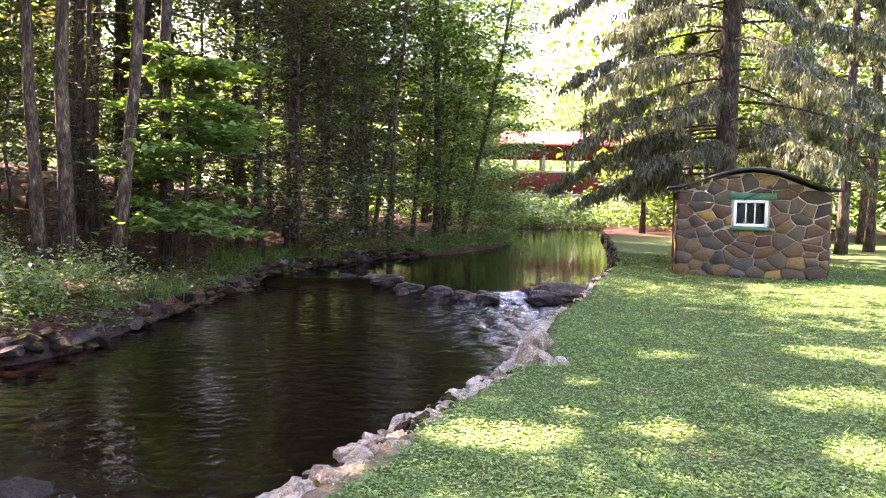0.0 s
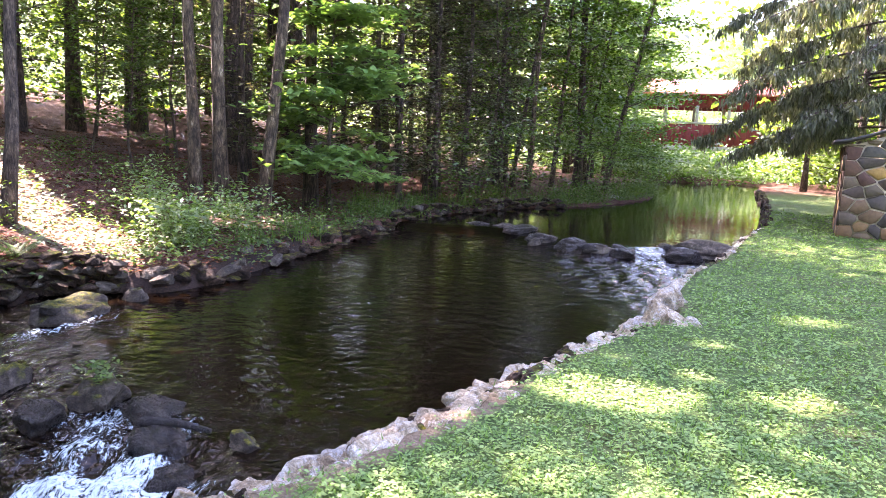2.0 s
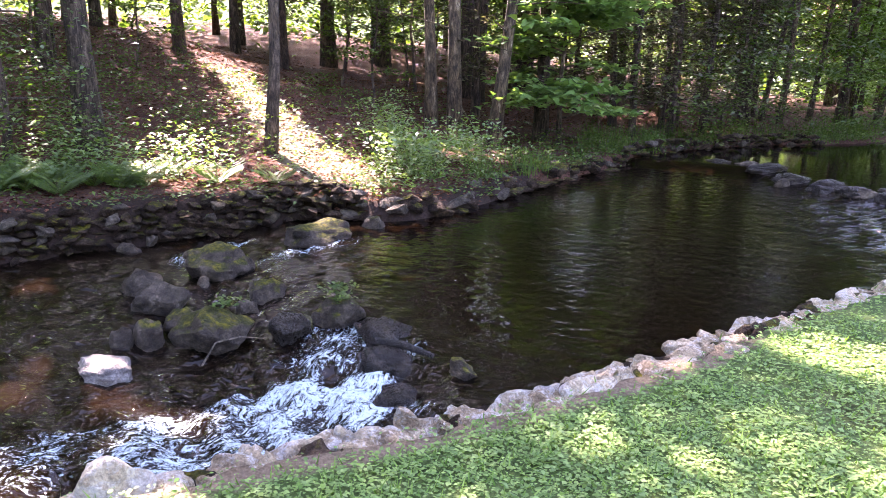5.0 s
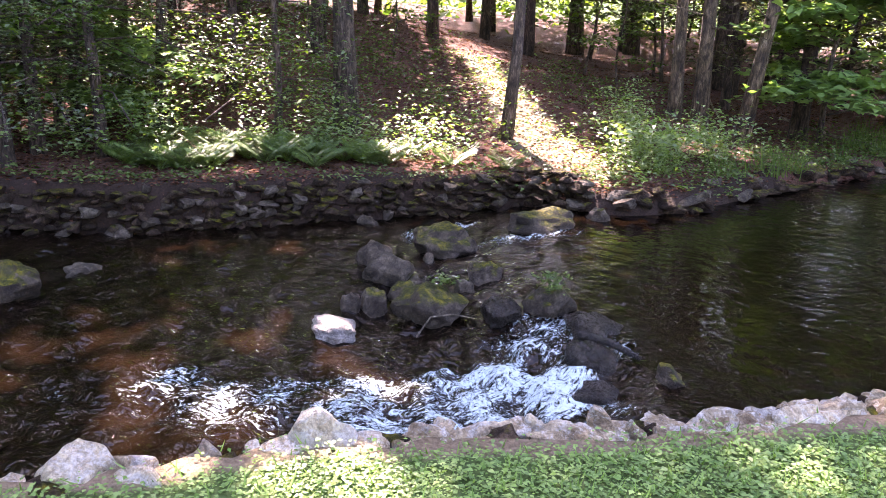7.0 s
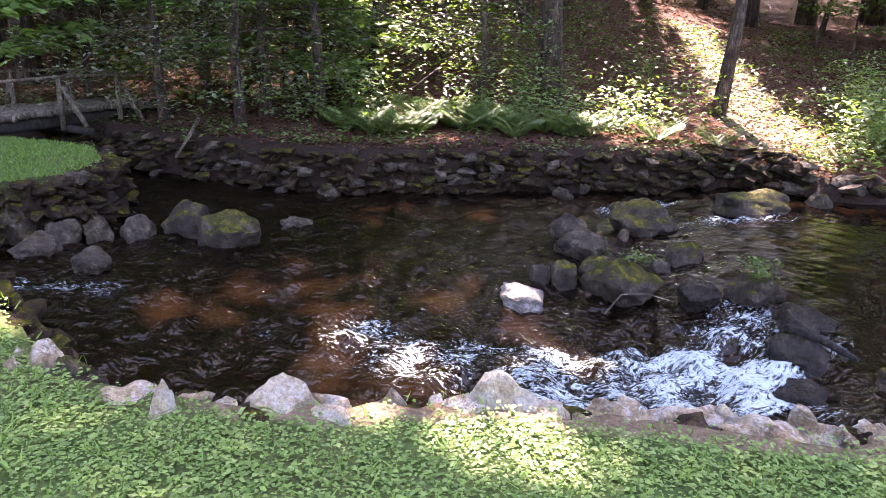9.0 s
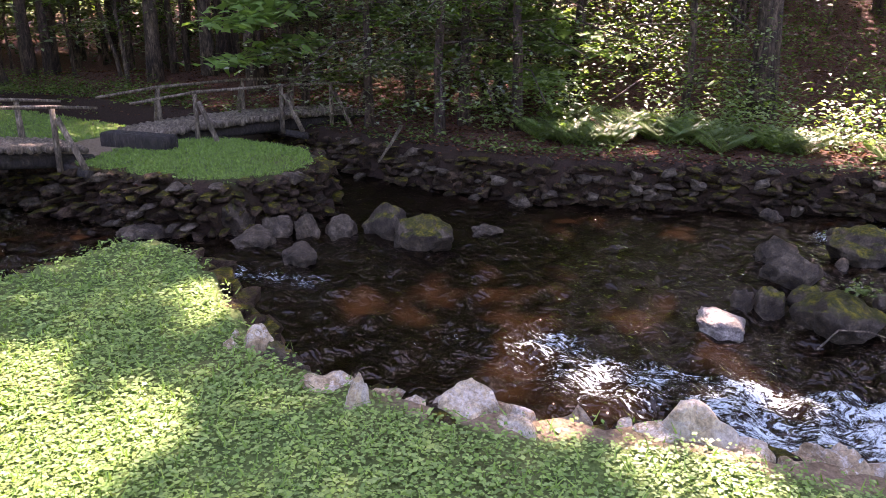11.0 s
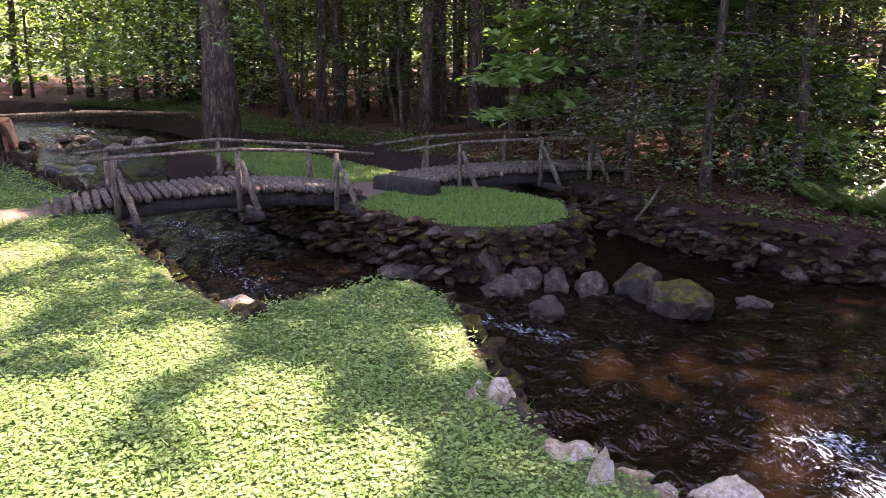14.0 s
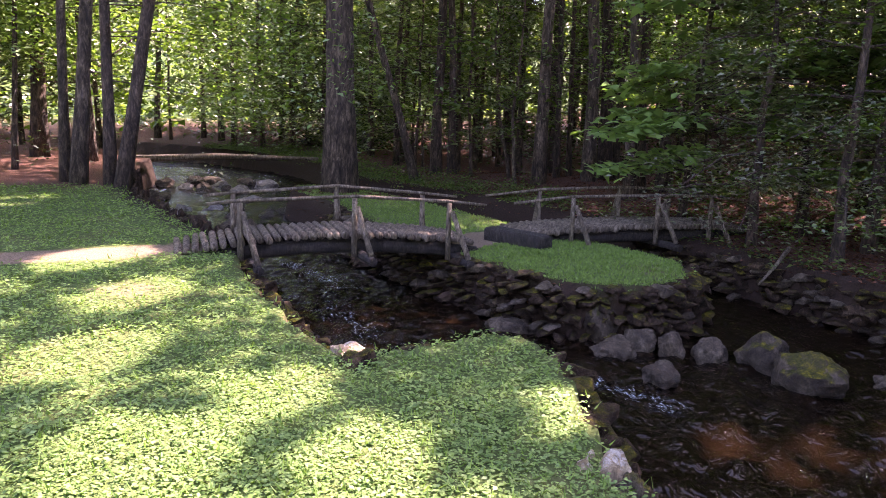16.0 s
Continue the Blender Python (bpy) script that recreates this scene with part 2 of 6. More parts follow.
def water_material():
    m = Mat("brown stream water")
    rough = m.attr("rapid")
    # ripples: long and low in the pools, short, steep and drawn out along the current in the rapids
    flow = m.node("ShaderNodeCombineXYZ")
    m.link(m.attr("flow_along"), flow.inputs[0])
    m.link(m.attr("flow_across"), flow.inputs[1])
    run = m.node("ShaderNodeMapping")
    run.inputs["Scale"].default_value = (1.0, 1.7, 1.0)
    m.link(flow.outputs[0], run.inputs["Vector"])
    w1 = m.noise(4.6, 1.5, 0.45, m.coords((1.0, 1.25, 1)), 0.3)
    w2 = m.noise(9.0, 1.5, 0.5, m.coords((1.15, 0.9, 1)), 0.5)
    w3 = m.noise(12.0, 2.0, 0.5, m.coords((0.75, 1.0, 1)), 0.6)
    swell = m.node("ShaderNodeBump", Distance=0.045)
    m.link(m.attr("ripple"), swell.inputs["Strength"])
    m.link(w1, swell.inputs["Height"])
    chop = m.node("ShaderNodeBump", Distance=0.011)
    m.link(m.attr("ripple"), chop.inputs["Strength"])
    m.link(w2, chop.inputs["Height"])
    m.link(swell.outputs[0], chop.inputs["Normal"])
    calm = chop.outputs[0]
    b3 = m.node("ShaderNodeBump", Distance=0.06)
    m.link(rough, b3.inputs["Strength"])
    m.link(w3, b3.inputs["Height"])
    m.link(calm, b3.inputs["Normal"])
    nor = b3.outputs[0]
    clear = m.node("ShaderNodeBsdfTransparent", Color=(0.37, 0.25, 0.13, 1))
    silt = m.node("ShaderNodeBsdfDiffuse", Color=(0.0055, 0.003, 0.0016, 1))
    body = m.node("ShaderNodeMixShader")
    m.link(m.attr("deep"), body.inputs[0])
    m.link(clear.outputs[0], body.inputs[1])
    m.link(silt.outputs[0], body.inputs[2])
    gl = m.node("ShaderNodeBsdfGlossy", Roughness=0.02)
    m.link(nor, gl.inputs["Normal"])
    fr = m.node("ShaderNodeFresnel", IOR=1.29)
    m.link(nor, fr.inputs["Normal"])
    wat = m.node("ShaderNodeMixShader")
    m.link(fr.outputs[0], wat.inputs[0])
    m.link(body.outputs[0], wat.inputs[1])
    m.link(gl.outputs[0], wat.inputs[2])
    # foam in streaks along the current, torn by finer bubbles
    foam_d = m.node("ShaderNodeBsdfDiffuse", Color=(0.41, 0.5, 0.51, 1))
    m.link(nor, foam_d.inputs["Normal"])
    streak = m.noise(8.0, 9, 0.75, run.outputs[0], 2.2)
    bubble = m.noise(34.0, 5, 0.75, m.coords(), 0.8)
    torn = m.math("ADD", m.math("MULTIPLY", m.math("SUBTRACT", streak, 0.5), 4.4), m.math("MULTIPLY", m.math("SUBTRACT", bubble, 0.5), 1.8))
    k = m.ramp(m.math("ADD", m.attr("foam"), torn), [(0.5, (0, 0, 0)), (0.72, (0.3, 0.3, 0.3)), (1.1, (0.85, 0.85, 0.85))])
    fin = m.node("ShaderNodeMixShader")
    m.link(k, fin.inputs[0])
    m.link(wat.outputs[0], fin.inputs[1])
    m.link(foam_d.outputs[0], fin.inputs[2])
    m.link(fin.outputs[0], m.out.inputs[0])
    return m.m


# ---- mesh helpers ----
rng = np.random.default_rng(7)


class Soup:
    """Vertices and faces gathered for one mesh."""

    def __init__(self):
        self.v, self.f, self.q, self.n = [], [], [], 0

    def add(self, verts, faces):
        verts = np.asarray(verts, float)
        self.v.append(verts)
        self.f.extend(tuple(int(i) + self.n for i in f) for f in faces)
        self.n += len(verts)

    def quads(self, verts):
        """Loose quads, four vertices each."""
        verts = np.asarray(verts, float).reshape(-1, 3)
        self.v.append(verts)
        self.q.append(np.arange(len(verts)) + self.n)
        self.n += len(verts)

    def tube(self, pts, radii, sides=8, cap=True):
        pts = np.asarray(pts, float)
        radii = np.broadcast_to(np.asarray(radii, float), (len(pts),))
        d = np.gradient(pts, axis=0)
        d /= np.linalg.norm(d, axis=1)[:, None] + 1e-9
        ref = np.array([0, 0, 1.0]) if abs(d[0][2]) < 0.8 else np.array([1.0, 0, 0])
        rings = []
        for p, r, t in zip(pts, radii, d):
            a = np.cross(t, ref)
            a /= np.linalg.norm(a) + 1e-9
            b = np.cross(t, a)
            w = np.arange(sides) * 2 * np.pi / sides
            rings.append(p + r * (np.cos(w)[:, None] * a + np.sin(w)[:, None] * b))
        n = len(pts)
        faces = [(i * sides + j, i * sides + (j + 1) % sides, (i + 1) * sides + (j + 1) % sides, (i + 1) * sides + j) for i in range(n - 1) for j in range(sides)]
        if cap:
            faces += [tuple(range(sides))[::-1], tuple(range((n - 1) * sides, n * sides))]
        self.add(np.vstack(rings), faces)

    def box(self, size, m=None, bevel=0.0):
        sx, sy, sz = (s / 2 for s in size)
        b = min(bevel, sx * 0.9, sy * 0.9, sz * 0.9)
        if b <= 0:
            v = [(x, y, z) for x in (-sx, sx) for y in (-sy, sy) for z in (-sz, sz)]
            f = [(0, 1, 3, 2), (4, 6, 7, 5), (0, 4, 5, 1), (2, 3, 7, 6), (0, 2, 6, 4), (1, 5, 7, 3)]
        else:
            bm = bmesh.new()
            bmesh.ops.create_cube(bm, size=1)
            for q in bm.verts:
                q.co = Vector((q.co.x * size[0], q.co.y * size[1], q.co.z * size[2]))
            bmesh.ops.bevel(bm, geom=bm.edges[:], offset=b, segments=1, affect="EDGES")
            v, f = [tuple(q.co) for q in bm.verts], [[q.index for q in p.verts] for p in bm.faces]
            bm.free()
        v = np.array(v)
        if m is not None:
            v = np.array([tuple(m @ Vector(p)) for p in v])
        self.add(v, f)

    def mesh(self, name, material, smooth_faces=False):
        me = bpy.data.meshes.new(name)
        quads = np.concatenate(self.q) if self.q else np.zeros(0, int)
        corners = np.concatenate([np.fromiter((i for f in self.f for i in f), int), quads])
        sizes = np.concatenate([np.fromiter((len(f) for f in self.f), int), np.full(len(quads) // 4, 4)])
        me.vertices.add(self.n)
        me.vertices.foreach_set("co", np.vstack(self.v).astype(np.float32).ravel())
        me.loops.add(len(corners))
        me.loops.foreach_set("vertex_index", corners.astype(np.int32))
        me.polygons.add(len(sizes))
        me.polygons.foreach_set("loop_start", (np.cumsum(sizes) - sizes).astype(np.int32))
        me.materials.append(material)
        if smooth_faces:
            me.polygons.foreach_set("use_smooth", np.ones(len(me.polygons), bool))
        me.update(calc_edges=True)
        me.validate()
        if smooth_faces == "sharp":
            me.set_sharp_from_angle(angle=radians(32))
        return me


def part(name, soup, material, parent=None, label="", smooth_faces=False):
    """One mesh object under a thing or a part."""
    ob = new(name, soup if isinstance(soup, bpy.types.Mesh) else soup.mesh(name, material, smooth_faces))
    ob.parent = parent
    return tagged(ob, label)


def thing(name, label, category, group="", m=None, kind=""):
    ob = new(name)
    if m is not None:
        ob.matrix_world = m
    return tagged(ob, label, category, group, kind)


def leaf_quads(at, size, up=0.6, aspect=0.6, r=rng):
    """Leaf-shaped quads at the places given: rhombs, tilted at random about the level."""
    n = len(at)
    size = np.broadcast_to(size, (n,)) * r.uniform(0.65, 1.3, n)
    th = r.uniform(0, 2 * np.pi, n)
    nz = np.stack([r.normal(0, 1, n), r.normal(0, 1, n), np.abs(r.normal(0, 1, n)) + up * 2.2], 1)
    nz /= np.linalg.norm(nz, axis=1)[:, None]
    a = np.stack([np.cos(th), np.sin(th), np.zeros(n)], 1)
    a -= nz * (a * nz).sum(1)[:, None]
    a /= np.linalg.norm(a, axis=1)[:, None]
    b = np.cross(nz, a)
    L, W = size[:, None] * a, (size * aspect)[:, None] * b
    drop = np.array([0, 0, -0.12]) * size[:, None]
    return np.stack([at - 0.5 * L + drop, at + 0.42 * W, at + 0.5 * L + drop, at - 0.42 * W], 1)


# ---- plan of the stream ----
# shoreline on the lawn side, from the far pond to beyond the footbridge
NEAR = [(13.5, 46), (10.6, 37), (7.7, 26), (5.1, 17.5), (4.2, 15.2), (3.2, 12.5), (2.3, 10.6), (1.75, 9.0), (1.45, 7.6), (0.75, 6.5), (0.0, 5.2), (-0.55, 4.1),
        (-1.25, 3.05), (-1.9, 2.25), (-2.3, 1.8), (-2.6, 1.15), (-2.9, 0.75), (-3.2, 0.4), (-3.6, 0.2), (-4.6, 0.0), (-5.3, -0.2), (-5.65, -0.65),
        (-5.2, -1.2), (-4.85, -1.6), (-5.2, -2.0), (-5.9, -2.55), (-7.1, -3.45), (-8.1, -4.05), (-9.4, -5.3), (-10.8, -6.7), (-12.8, -8.6), (-17, -11.5), (-21.5, -13.8), (-24.5, -16.8), (-27, -22), (-29, -32)]
FAR = [(6.5, 48), (5.6, 40), (5.0, 33), (4.1, 28.5), (1.8, 24), (-0.4, 21.8), (-2.2, 19), (-3.2, 16), (-3.7, 13.6), (-4.05, 10.4), (-4.4, 8.6), (-5.1, 8.2), (-6.2, 7.95), (-7.1, 7.0),
       (-7.8, 5.6), (-8.4, 4.1), (-9.3, 3.1), (-10.4, 2.35), (-11.5, 1.6), (-13.2, 0.4), (-15.2, -1.2), (-17.0, -3.2), (-18.8, -5.4), (-22, -7.8), (-25.5, -10.4), (-29, -14.8), (-32, -22), (-34, -32)]
ISLE = [(-8.45, 0.95), (-8.1, 0.62), (-7.92, 0.2), (-7.98, -0.2), (-8.3, -0.72), (-8.95, -1.4), (-9.75, -2.15), (-10.7, -2.95), (-11.9, -3.75), (-13.4, -4.7), (-15.0, -6.2), (-16.2, -6.6), (-16.5, -5.6), (-15.0, -3.8), (-13.2, -2.2), (-11.5, -0.7), (-10.4, 0.5), (-9.6, 1.1), (-9.0, 1.2)]

def smooth(pts, n=6, closed=False):
    p = np.array(pts, float)
    q = np.vstack([p[-1], p, p[0], p[1]]) if closed else np.vstack([2 * p[0] - p[1], p, 2 * p[-1] - p[-2]])
    out = []
    for i in range(1, len(q) - 2):
        for t in np.arange(n) / n:
            a, b, c, d = q[i - 1:i + 3]
            out.append(0.5 * (2 * b + (c - a) * t + (2 * a - 5 * b + 4 * c - d) * t * t + (3 * b - a - 3 * c + d) * t ** 3))
    if not closed:
        out.append(q[-2])
    return np.array(out)

def seg_dist(P, line):
    """Distance of the points P to a polyline, and the arc length of the nearest place on it."""
    best = np.full(len(P), 1e9)
    arc = np.zeros(len(P))
    run = 0.0
    for a, b in zip(line[:-1], line[1:]):
        ab = b - a
        n = np.hypot(*ab)
        u = np.clip(((P - a) @ ab) / (n * n + 1e-12), 0, 1)
        d = np.hypot(P[:, 0] - a[0] - u * ab[0], P[:, 1] - a[1] - u * ab[1])
        m = d < best
        best[m], arc[m] = d[m], run + u[m] * n
        run += n
    return best, arc

def inside(P, poly):
    x, y = P[:, 0], P[:, 1]
    r = np.zeros(len(P), bool)
    for (x1, y1), (x2, y2) in zip(poly, np.roll(poly, -1, 0)):
        if y1 != y2:
            r ^= ((y1 > y) != (y2 > y)) & (x < (x2 - x1) * (y - y1) / (y2 - y1) + x1)
    return r

near, far, isle = smooth(NEAR), smooth(FAR), smooth(ISLE, closed=True)
isle_loop = np.vstack([isle, isle[:1]])
stream = np.vstack([near, far[::-1]])
CREST = smooth([(-5.6, 8.3), (-4.6, 7.0), (-3.7, 5.7), (-3.05, 5.0), (-2.3, 4.65), (-1.75, 4.45), (-1.35, 4.0), (-0.9, 3.3)], 4)
DAM = smooth([(-4, 16.3), (-0.8, 16.2), (0.4, 14.9), (1.4, 14.0), (2.4, 14.4), (3.4, 15.0), (5.5, 15.4)], 4)

def sstep(a, b, x):
    t = np.clip((x - a) / (b - a), 0, 1)
    return t * t * (3 - 2 * t)

def below(P, line, side):
    """Signed distance downstream of a line across the stream."""
    d, arc = seg_dist(P, line)
    i = np.clip(np.searchsorted(np.r_[0, np.cumsum(np.hypot(*np.diff(line, axis=0).T))], arc) - 1, 0, len(line) - 2)
    ab = line[i + 1] - line[i]
    s = ab[:, 0] * (P[:, 1] - line[i, 1]) - ab[:, 1] * (P[:, 0] - line[i, 0])
    return np.where(s * side > 0, d, -d)

def level(P):
    """Height of the water."""
    a = below(P, DAM, -1)
    b = below(P, CREST, -1)
    z = -0.22 - 0.14 * sstep(-0.1, 0.7, a) - 0.24 * sstep(-0.15, 1.5, b)
    far_left = np.clip(-P[:, 0] - 4.5, 0, None)
    z = z - 0.012 * np.minimum(far_left, 6) * sstep(0, 2.5, b) - 0.1 * sstep(14, 26, -P[:, 0])
    return z

def ground(P):
    P = np.asarray(P, float)
    dn, _ = seg_dist(P, near)
    df, _ = seg_dist(P, far)
    di, _ = seg_dist(P, isle_loop)
    wet = inside(P, stream) & ~inside(P, isle)
    on_isle = inside(P, isle)
    lev = level(P)
    lawn_side = dn < df
    x, y = P[:, 0], P[:, 1]
    # lawn side: level; wooded side: a bank that rises into a hill
    zn = -0.03 + 0.008 * np.clip(dn - 8, 0, 60)
    zn = zn + 0.02 * np.sin(x * 0.9 + 1) * np.sin(y * 0.7) * sstep(0.5, 2, dn)
    zf = -0.12 + 0.05 * np.clip(df - 0.3, 0, 45) + 0.10 * np.clip(df - 12, 0, 30) * sstep(-14, -2, y) * 0.5
    rise = sstep(0, 7, y) * (1 - 0.6 * sstep(15, 25, y)) * sstep(2, 5, -x)
    zf = zf + rise * (0.13 * np.clip(df - 2.2, 0, 16) - 0.04 * np.clip(df - 12, 0, 6))
    zf = zf + (0.10 * np.sin(x * 0.55 + 0.3 * y) + 0.06 * np.sin(1.3 * x - 0.9 * y)) * sstep(0.6, 4, df)
    top = np.where(on_isle, -0.10 + 0.03 * np.minimum(di, 1), np.where(lawn_side, zn, zf))
    hill = np.clip(np.hypot(x, y) - 66, 0, 60)
    top = top + 0.30 * hill * sstep(0, 12, hill)
    shore = np.minimum(np.minimum(dn, df), np.where(on_isle | wet, di, 1e9))
    depth = 0.12 + 0.38 * sstep(0.0, 1.3, shore)
    bed = lev - depth
    k = sstep(-0.02, 0.22, shore)
    return np.where(wet, bed + (np.minimum(top, -0.1) - bed) * (1 - k), top)


# ---- ground and water ----
def axis(lo, hi, fine_lo, fine_hi, step):
    """Grid lines: even steps in the middle, wider and wider outside."""
    mid = np.arange(fine_lo, fine_hi + step / 2, step)
    out = [fine_hi]
    while out[-1] < hi:
        out.append(out[-1] + max(step, (out[-1] - fine_hi) * 0.11 + step * 1.3))
    inn = [fine_lo]
    while inn[-1] > lo:
        inn.append(inn[-1] - max(step, (fine_lo - inn[-1]) * 0.11 + step * 1.3))
    return np.r_[inn[:0:-1], mid, out[1:]]


def sheet(name, xs, ys, height, material, attributes):
    X, Y = np.meshgrid(xs, ys, indexing="xy")
    P = np.stack([X.ravel(), Y.ravel()], 1)
    Z = height(P)
    nx, ny = len(xs), len(ys)
    i = (np.arange(ny - 1)[:, None] * nx + np.arange(nx - 1)[None]).ravel()
    me = bpy.data.meshes.new(name)
    me.from_pydata(np.c_[P, Z].tolist(), [], np.stack([i, i + 1, i + nx + 1, i + nx], 1).tolist())
    me.polygons.foreach_set("use_smooth", np.ones(len(me.polygons), bool))
    me.materials.append(material)
    for key, fn in attributes.items():
        me.attributes.new(key, "FLOAT", "POINT").data.foreach_set("value", fn(P).astype(np.float32))
    return new(name, me)


def is_lawn(P):
    dn, _ = seg_dist(P, near)
    df, _ = seg_dist(P, far)
    wet = inside(P, stream)
    side = (dn < df) & ~wet | inside(P, isle) & (P[:, 0] > -14.5)
    edge = np.minimum(dn, 9)
    far_out = sstep(30, 36, P[:, 1] - 0.1 * P[:, 0]) + sstep(15, 17.5, -P[:, 0] - 0.35 * P[:, 1] + 0.0) * (P[:, 1] < -3) * (dn < df)
    return np.where(side, np.clip(sstep(-0.12, 0.05, edge) - far_out, 0, 1), 0.0)


PATHWAY = smooth([(-4.0, -9.5), (-5.5, -7.2), (-6.9, -5.6), (-7.9, -4.6)], 4)


def is_path_or_sunlit(P):
    d, _ = seg_dist(P, PATHWAY)
    d2, _ = seg_dist(P, smooth([(-9.4, -1.9), (-10.1, -1.6), (-10.7, -1.2)], 3))
    # two soft patches in the same pale colour, by bridge and hut
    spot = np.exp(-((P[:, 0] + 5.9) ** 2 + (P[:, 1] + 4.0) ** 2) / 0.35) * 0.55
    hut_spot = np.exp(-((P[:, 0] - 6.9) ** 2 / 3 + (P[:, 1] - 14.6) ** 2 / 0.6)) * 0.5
    # sun shaft on the forest floor, its brightness painted as pale ground
    sunlit_shaft = (1 - sstep(0.3, 0.8, seg_dist(P, np.array([(-5.8, 9.4), (-6.84, 10.1), (-8.28, 11.4), (-9.3, 12.2), (-11.2, 13.9), (-13.6, 15.8)]))[0])) * 0.9
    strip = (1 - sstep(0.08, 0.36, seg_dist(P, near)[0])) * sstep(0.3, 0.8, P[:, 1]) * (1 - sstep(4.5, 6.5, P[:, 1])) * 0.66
    return np.maximum.reduce([0.8 * (1 - sstep(0.1, 0.7, d)), 1 - sstep(0.2, 0.6, d2), spot, hut_spot, strip, sunlit_shaft])


def is_bed(P):
    shore = np.minimum.reduce([seg_dist(P, near)[0], seg_dist(P, far)[0], seg_dist(P, isle_loop)[0]])
    return (inside(P, stream) & ~inside(P, isle)) * sstep(0.3, 0.6, shore)


def is_soil(P):
    """Bare earth, coloured very dark, at the foot and the lip of the dry walls."""
    d = np.minimum(np.where(P[:, 1] < 12, seg_dist(P, far)[0], 9), np.where(inside(P, isle), seg_dist(P, isle_loop)[0] + 0.28, seg_dist(P, isle_loop)[0]))
    dn = seg_dist(P, near)[0]
    return np.where((P[:, 0] < -9) & (dn < 0.6), 1 - sstep(0.1, 0.5, dn), (1 - sstep(0.22, 0.55, d)) * (dn > 0.4))


M_ground = ground_material()
ground_ob = sheet("ground", axis(-420, 420, -27.0, 6.0, 0.14), axis(-420, 420, -16.0, 19.0, 0.14), ground, M_ground, {"lawn": is_lawn, "path": is_path_or_sunlit, "bed": is_bed, "soil": is_soil, "woods": lambda P: sstep(50, 64, np.hypot(P[:, 0], P[:, 1]))})
tagged(ground_ob, "mown green lawn, brown leaf litter and stony stream bed", "ground", kind="structure")


FLOW = smooth([(-4.4, 9.5), (-3.6, 6.6), (-2.75, 4.9), (-2.5, 4.2), (-2.4, 3.5), (-2.65, 2.85), (-3.3, 2.3), (-4.3, 1.75), (-5.5, 1.2), (-6.4, -0.1), (-7.2, -1.6), (-9, -3.2), (-12, -5.6), (-15.5, -8.0), (-18, -9.4), (-24, -12)], 4)
FLOW_B = smooth([(3.0, 16.0), (2.2, 14.2), (1.8, 12.0), (0.6, 10.0), (-1.0, 7.5), (-2.0, 5.5)], 4)


def flow_along(P):
    return np.where(P[:, 1] > 8.5, seg_dist(P, FLOW_B)[1], seg_dist(P, FLOW)[1])


def flow_across(P):
    return np.where(P[:, 1] > 8.5, below(P, FLOW_B, 1), below(P, FLOW, 1))


def rapid(P):
    """How broken the water is, 0 to 1."""
    x, y = P[:, 0], P[:, 1]
    b, a = below(P, CREST, -1), below(P, DAM, -1)
    main = (0.015 + 0.985 * sstep(-0.7, 0.9, b)) * (1 - 0.8 * sstep(1.4, 4.0, b))
    dam = sstep(-0.1, 0.3, a) * (1 - sstep(1.5, 6.5, a)) * sstep(-0.6, 1.0, x + 0.12 * (14 - y)) * 0.6
    low = sstep(2.0, 4.5, -x) * 0.85 * sstep(0, 1.0, b)
    bend = np.exp(-((x + 6.2) ** 2 / 2 + (y + 0.1) ** 2 / 2)) * 0.8
    chute = np.exp(-(seg_dist(P, FLOW)[0] / 0.8) ** 2) * 0.85 * sstep(0, 1.0, b)
    down = sstep(12, 15, -x) * 0.4
    return np.clip(np.maximum.reduce([main, dam, low, bend, chute, down]), 0, 1)


# currents that run white, some as painted sky sheen: line, strength, half width
WHITE = [
    (smooth([(-2.95, 4.55), (-2.85, 4.05), (-2.75, 3.68), (-2.4, 3.74), (-2.0, 3.66)], 4), 0.46, 0.3),
    (smooth([(-2.35, 4.45), (-2.38, 4.15), (-2.38, 3.85)], 4), 0.42, 0.22),
    (smooth([(-2.95, 3.8), (-3.17, 3.41), (-3.34, 3.11)], 4), 0.34, 0.16),
    (smooth([(-2.75, 2.8), (-2.62, 3.13), (-2.14, 3.25), (-1.92, 3.5)], 4), 0.28, 0.3),
    (smooth([(-2.7, 3.6), (-2.5, 3.2)], 4), 0.22, 0.4),
    (smooth([(-3.05, 2.89), (-3.5, 2.86), (-3.69, 2.64), (-3.78, 2.36), (-4.4, 2.18)], 4), 0.31, 0.32),
    (smooth([(-3.2, 2.45), (-3.9, 1.9), (-4.6, 1.5)], 4), 0.14, 0.34),
    (smooth([(2.0, 14.2), (2.1, 13.4)], 3), 0.42, 0.35),
    (smooth([(-14.9, -7.4), (-16.3, -8.4), (-17.6, -9.6), (-20, -11)], 4), 0.22, 0.5),
    (smooth([(-5.9, 7.0), (-6.1, 6.3)], 3), 0.55, 0.22), (smooth([(-4.5, 7.0), (-4.9, 6.4)], 3), 0.45, 0.25),
    # foam colour here also paints the sky's sheen on the ripples
    (smooth([(-6.1, 0.7), (-6.5, 0.1), (-7.0, -0.9)], 3), 0.26, 0.25), (smooth([(-9.2, -3.2), (-10.5, -4.4)], 3), 0.26, 0.4),
    (smooth([(-5.9, -0.4), (-6.5, -1.3), (-7.3, -2.2), (-8.3, -3.0)], 3), 0.22, 0.42),
]


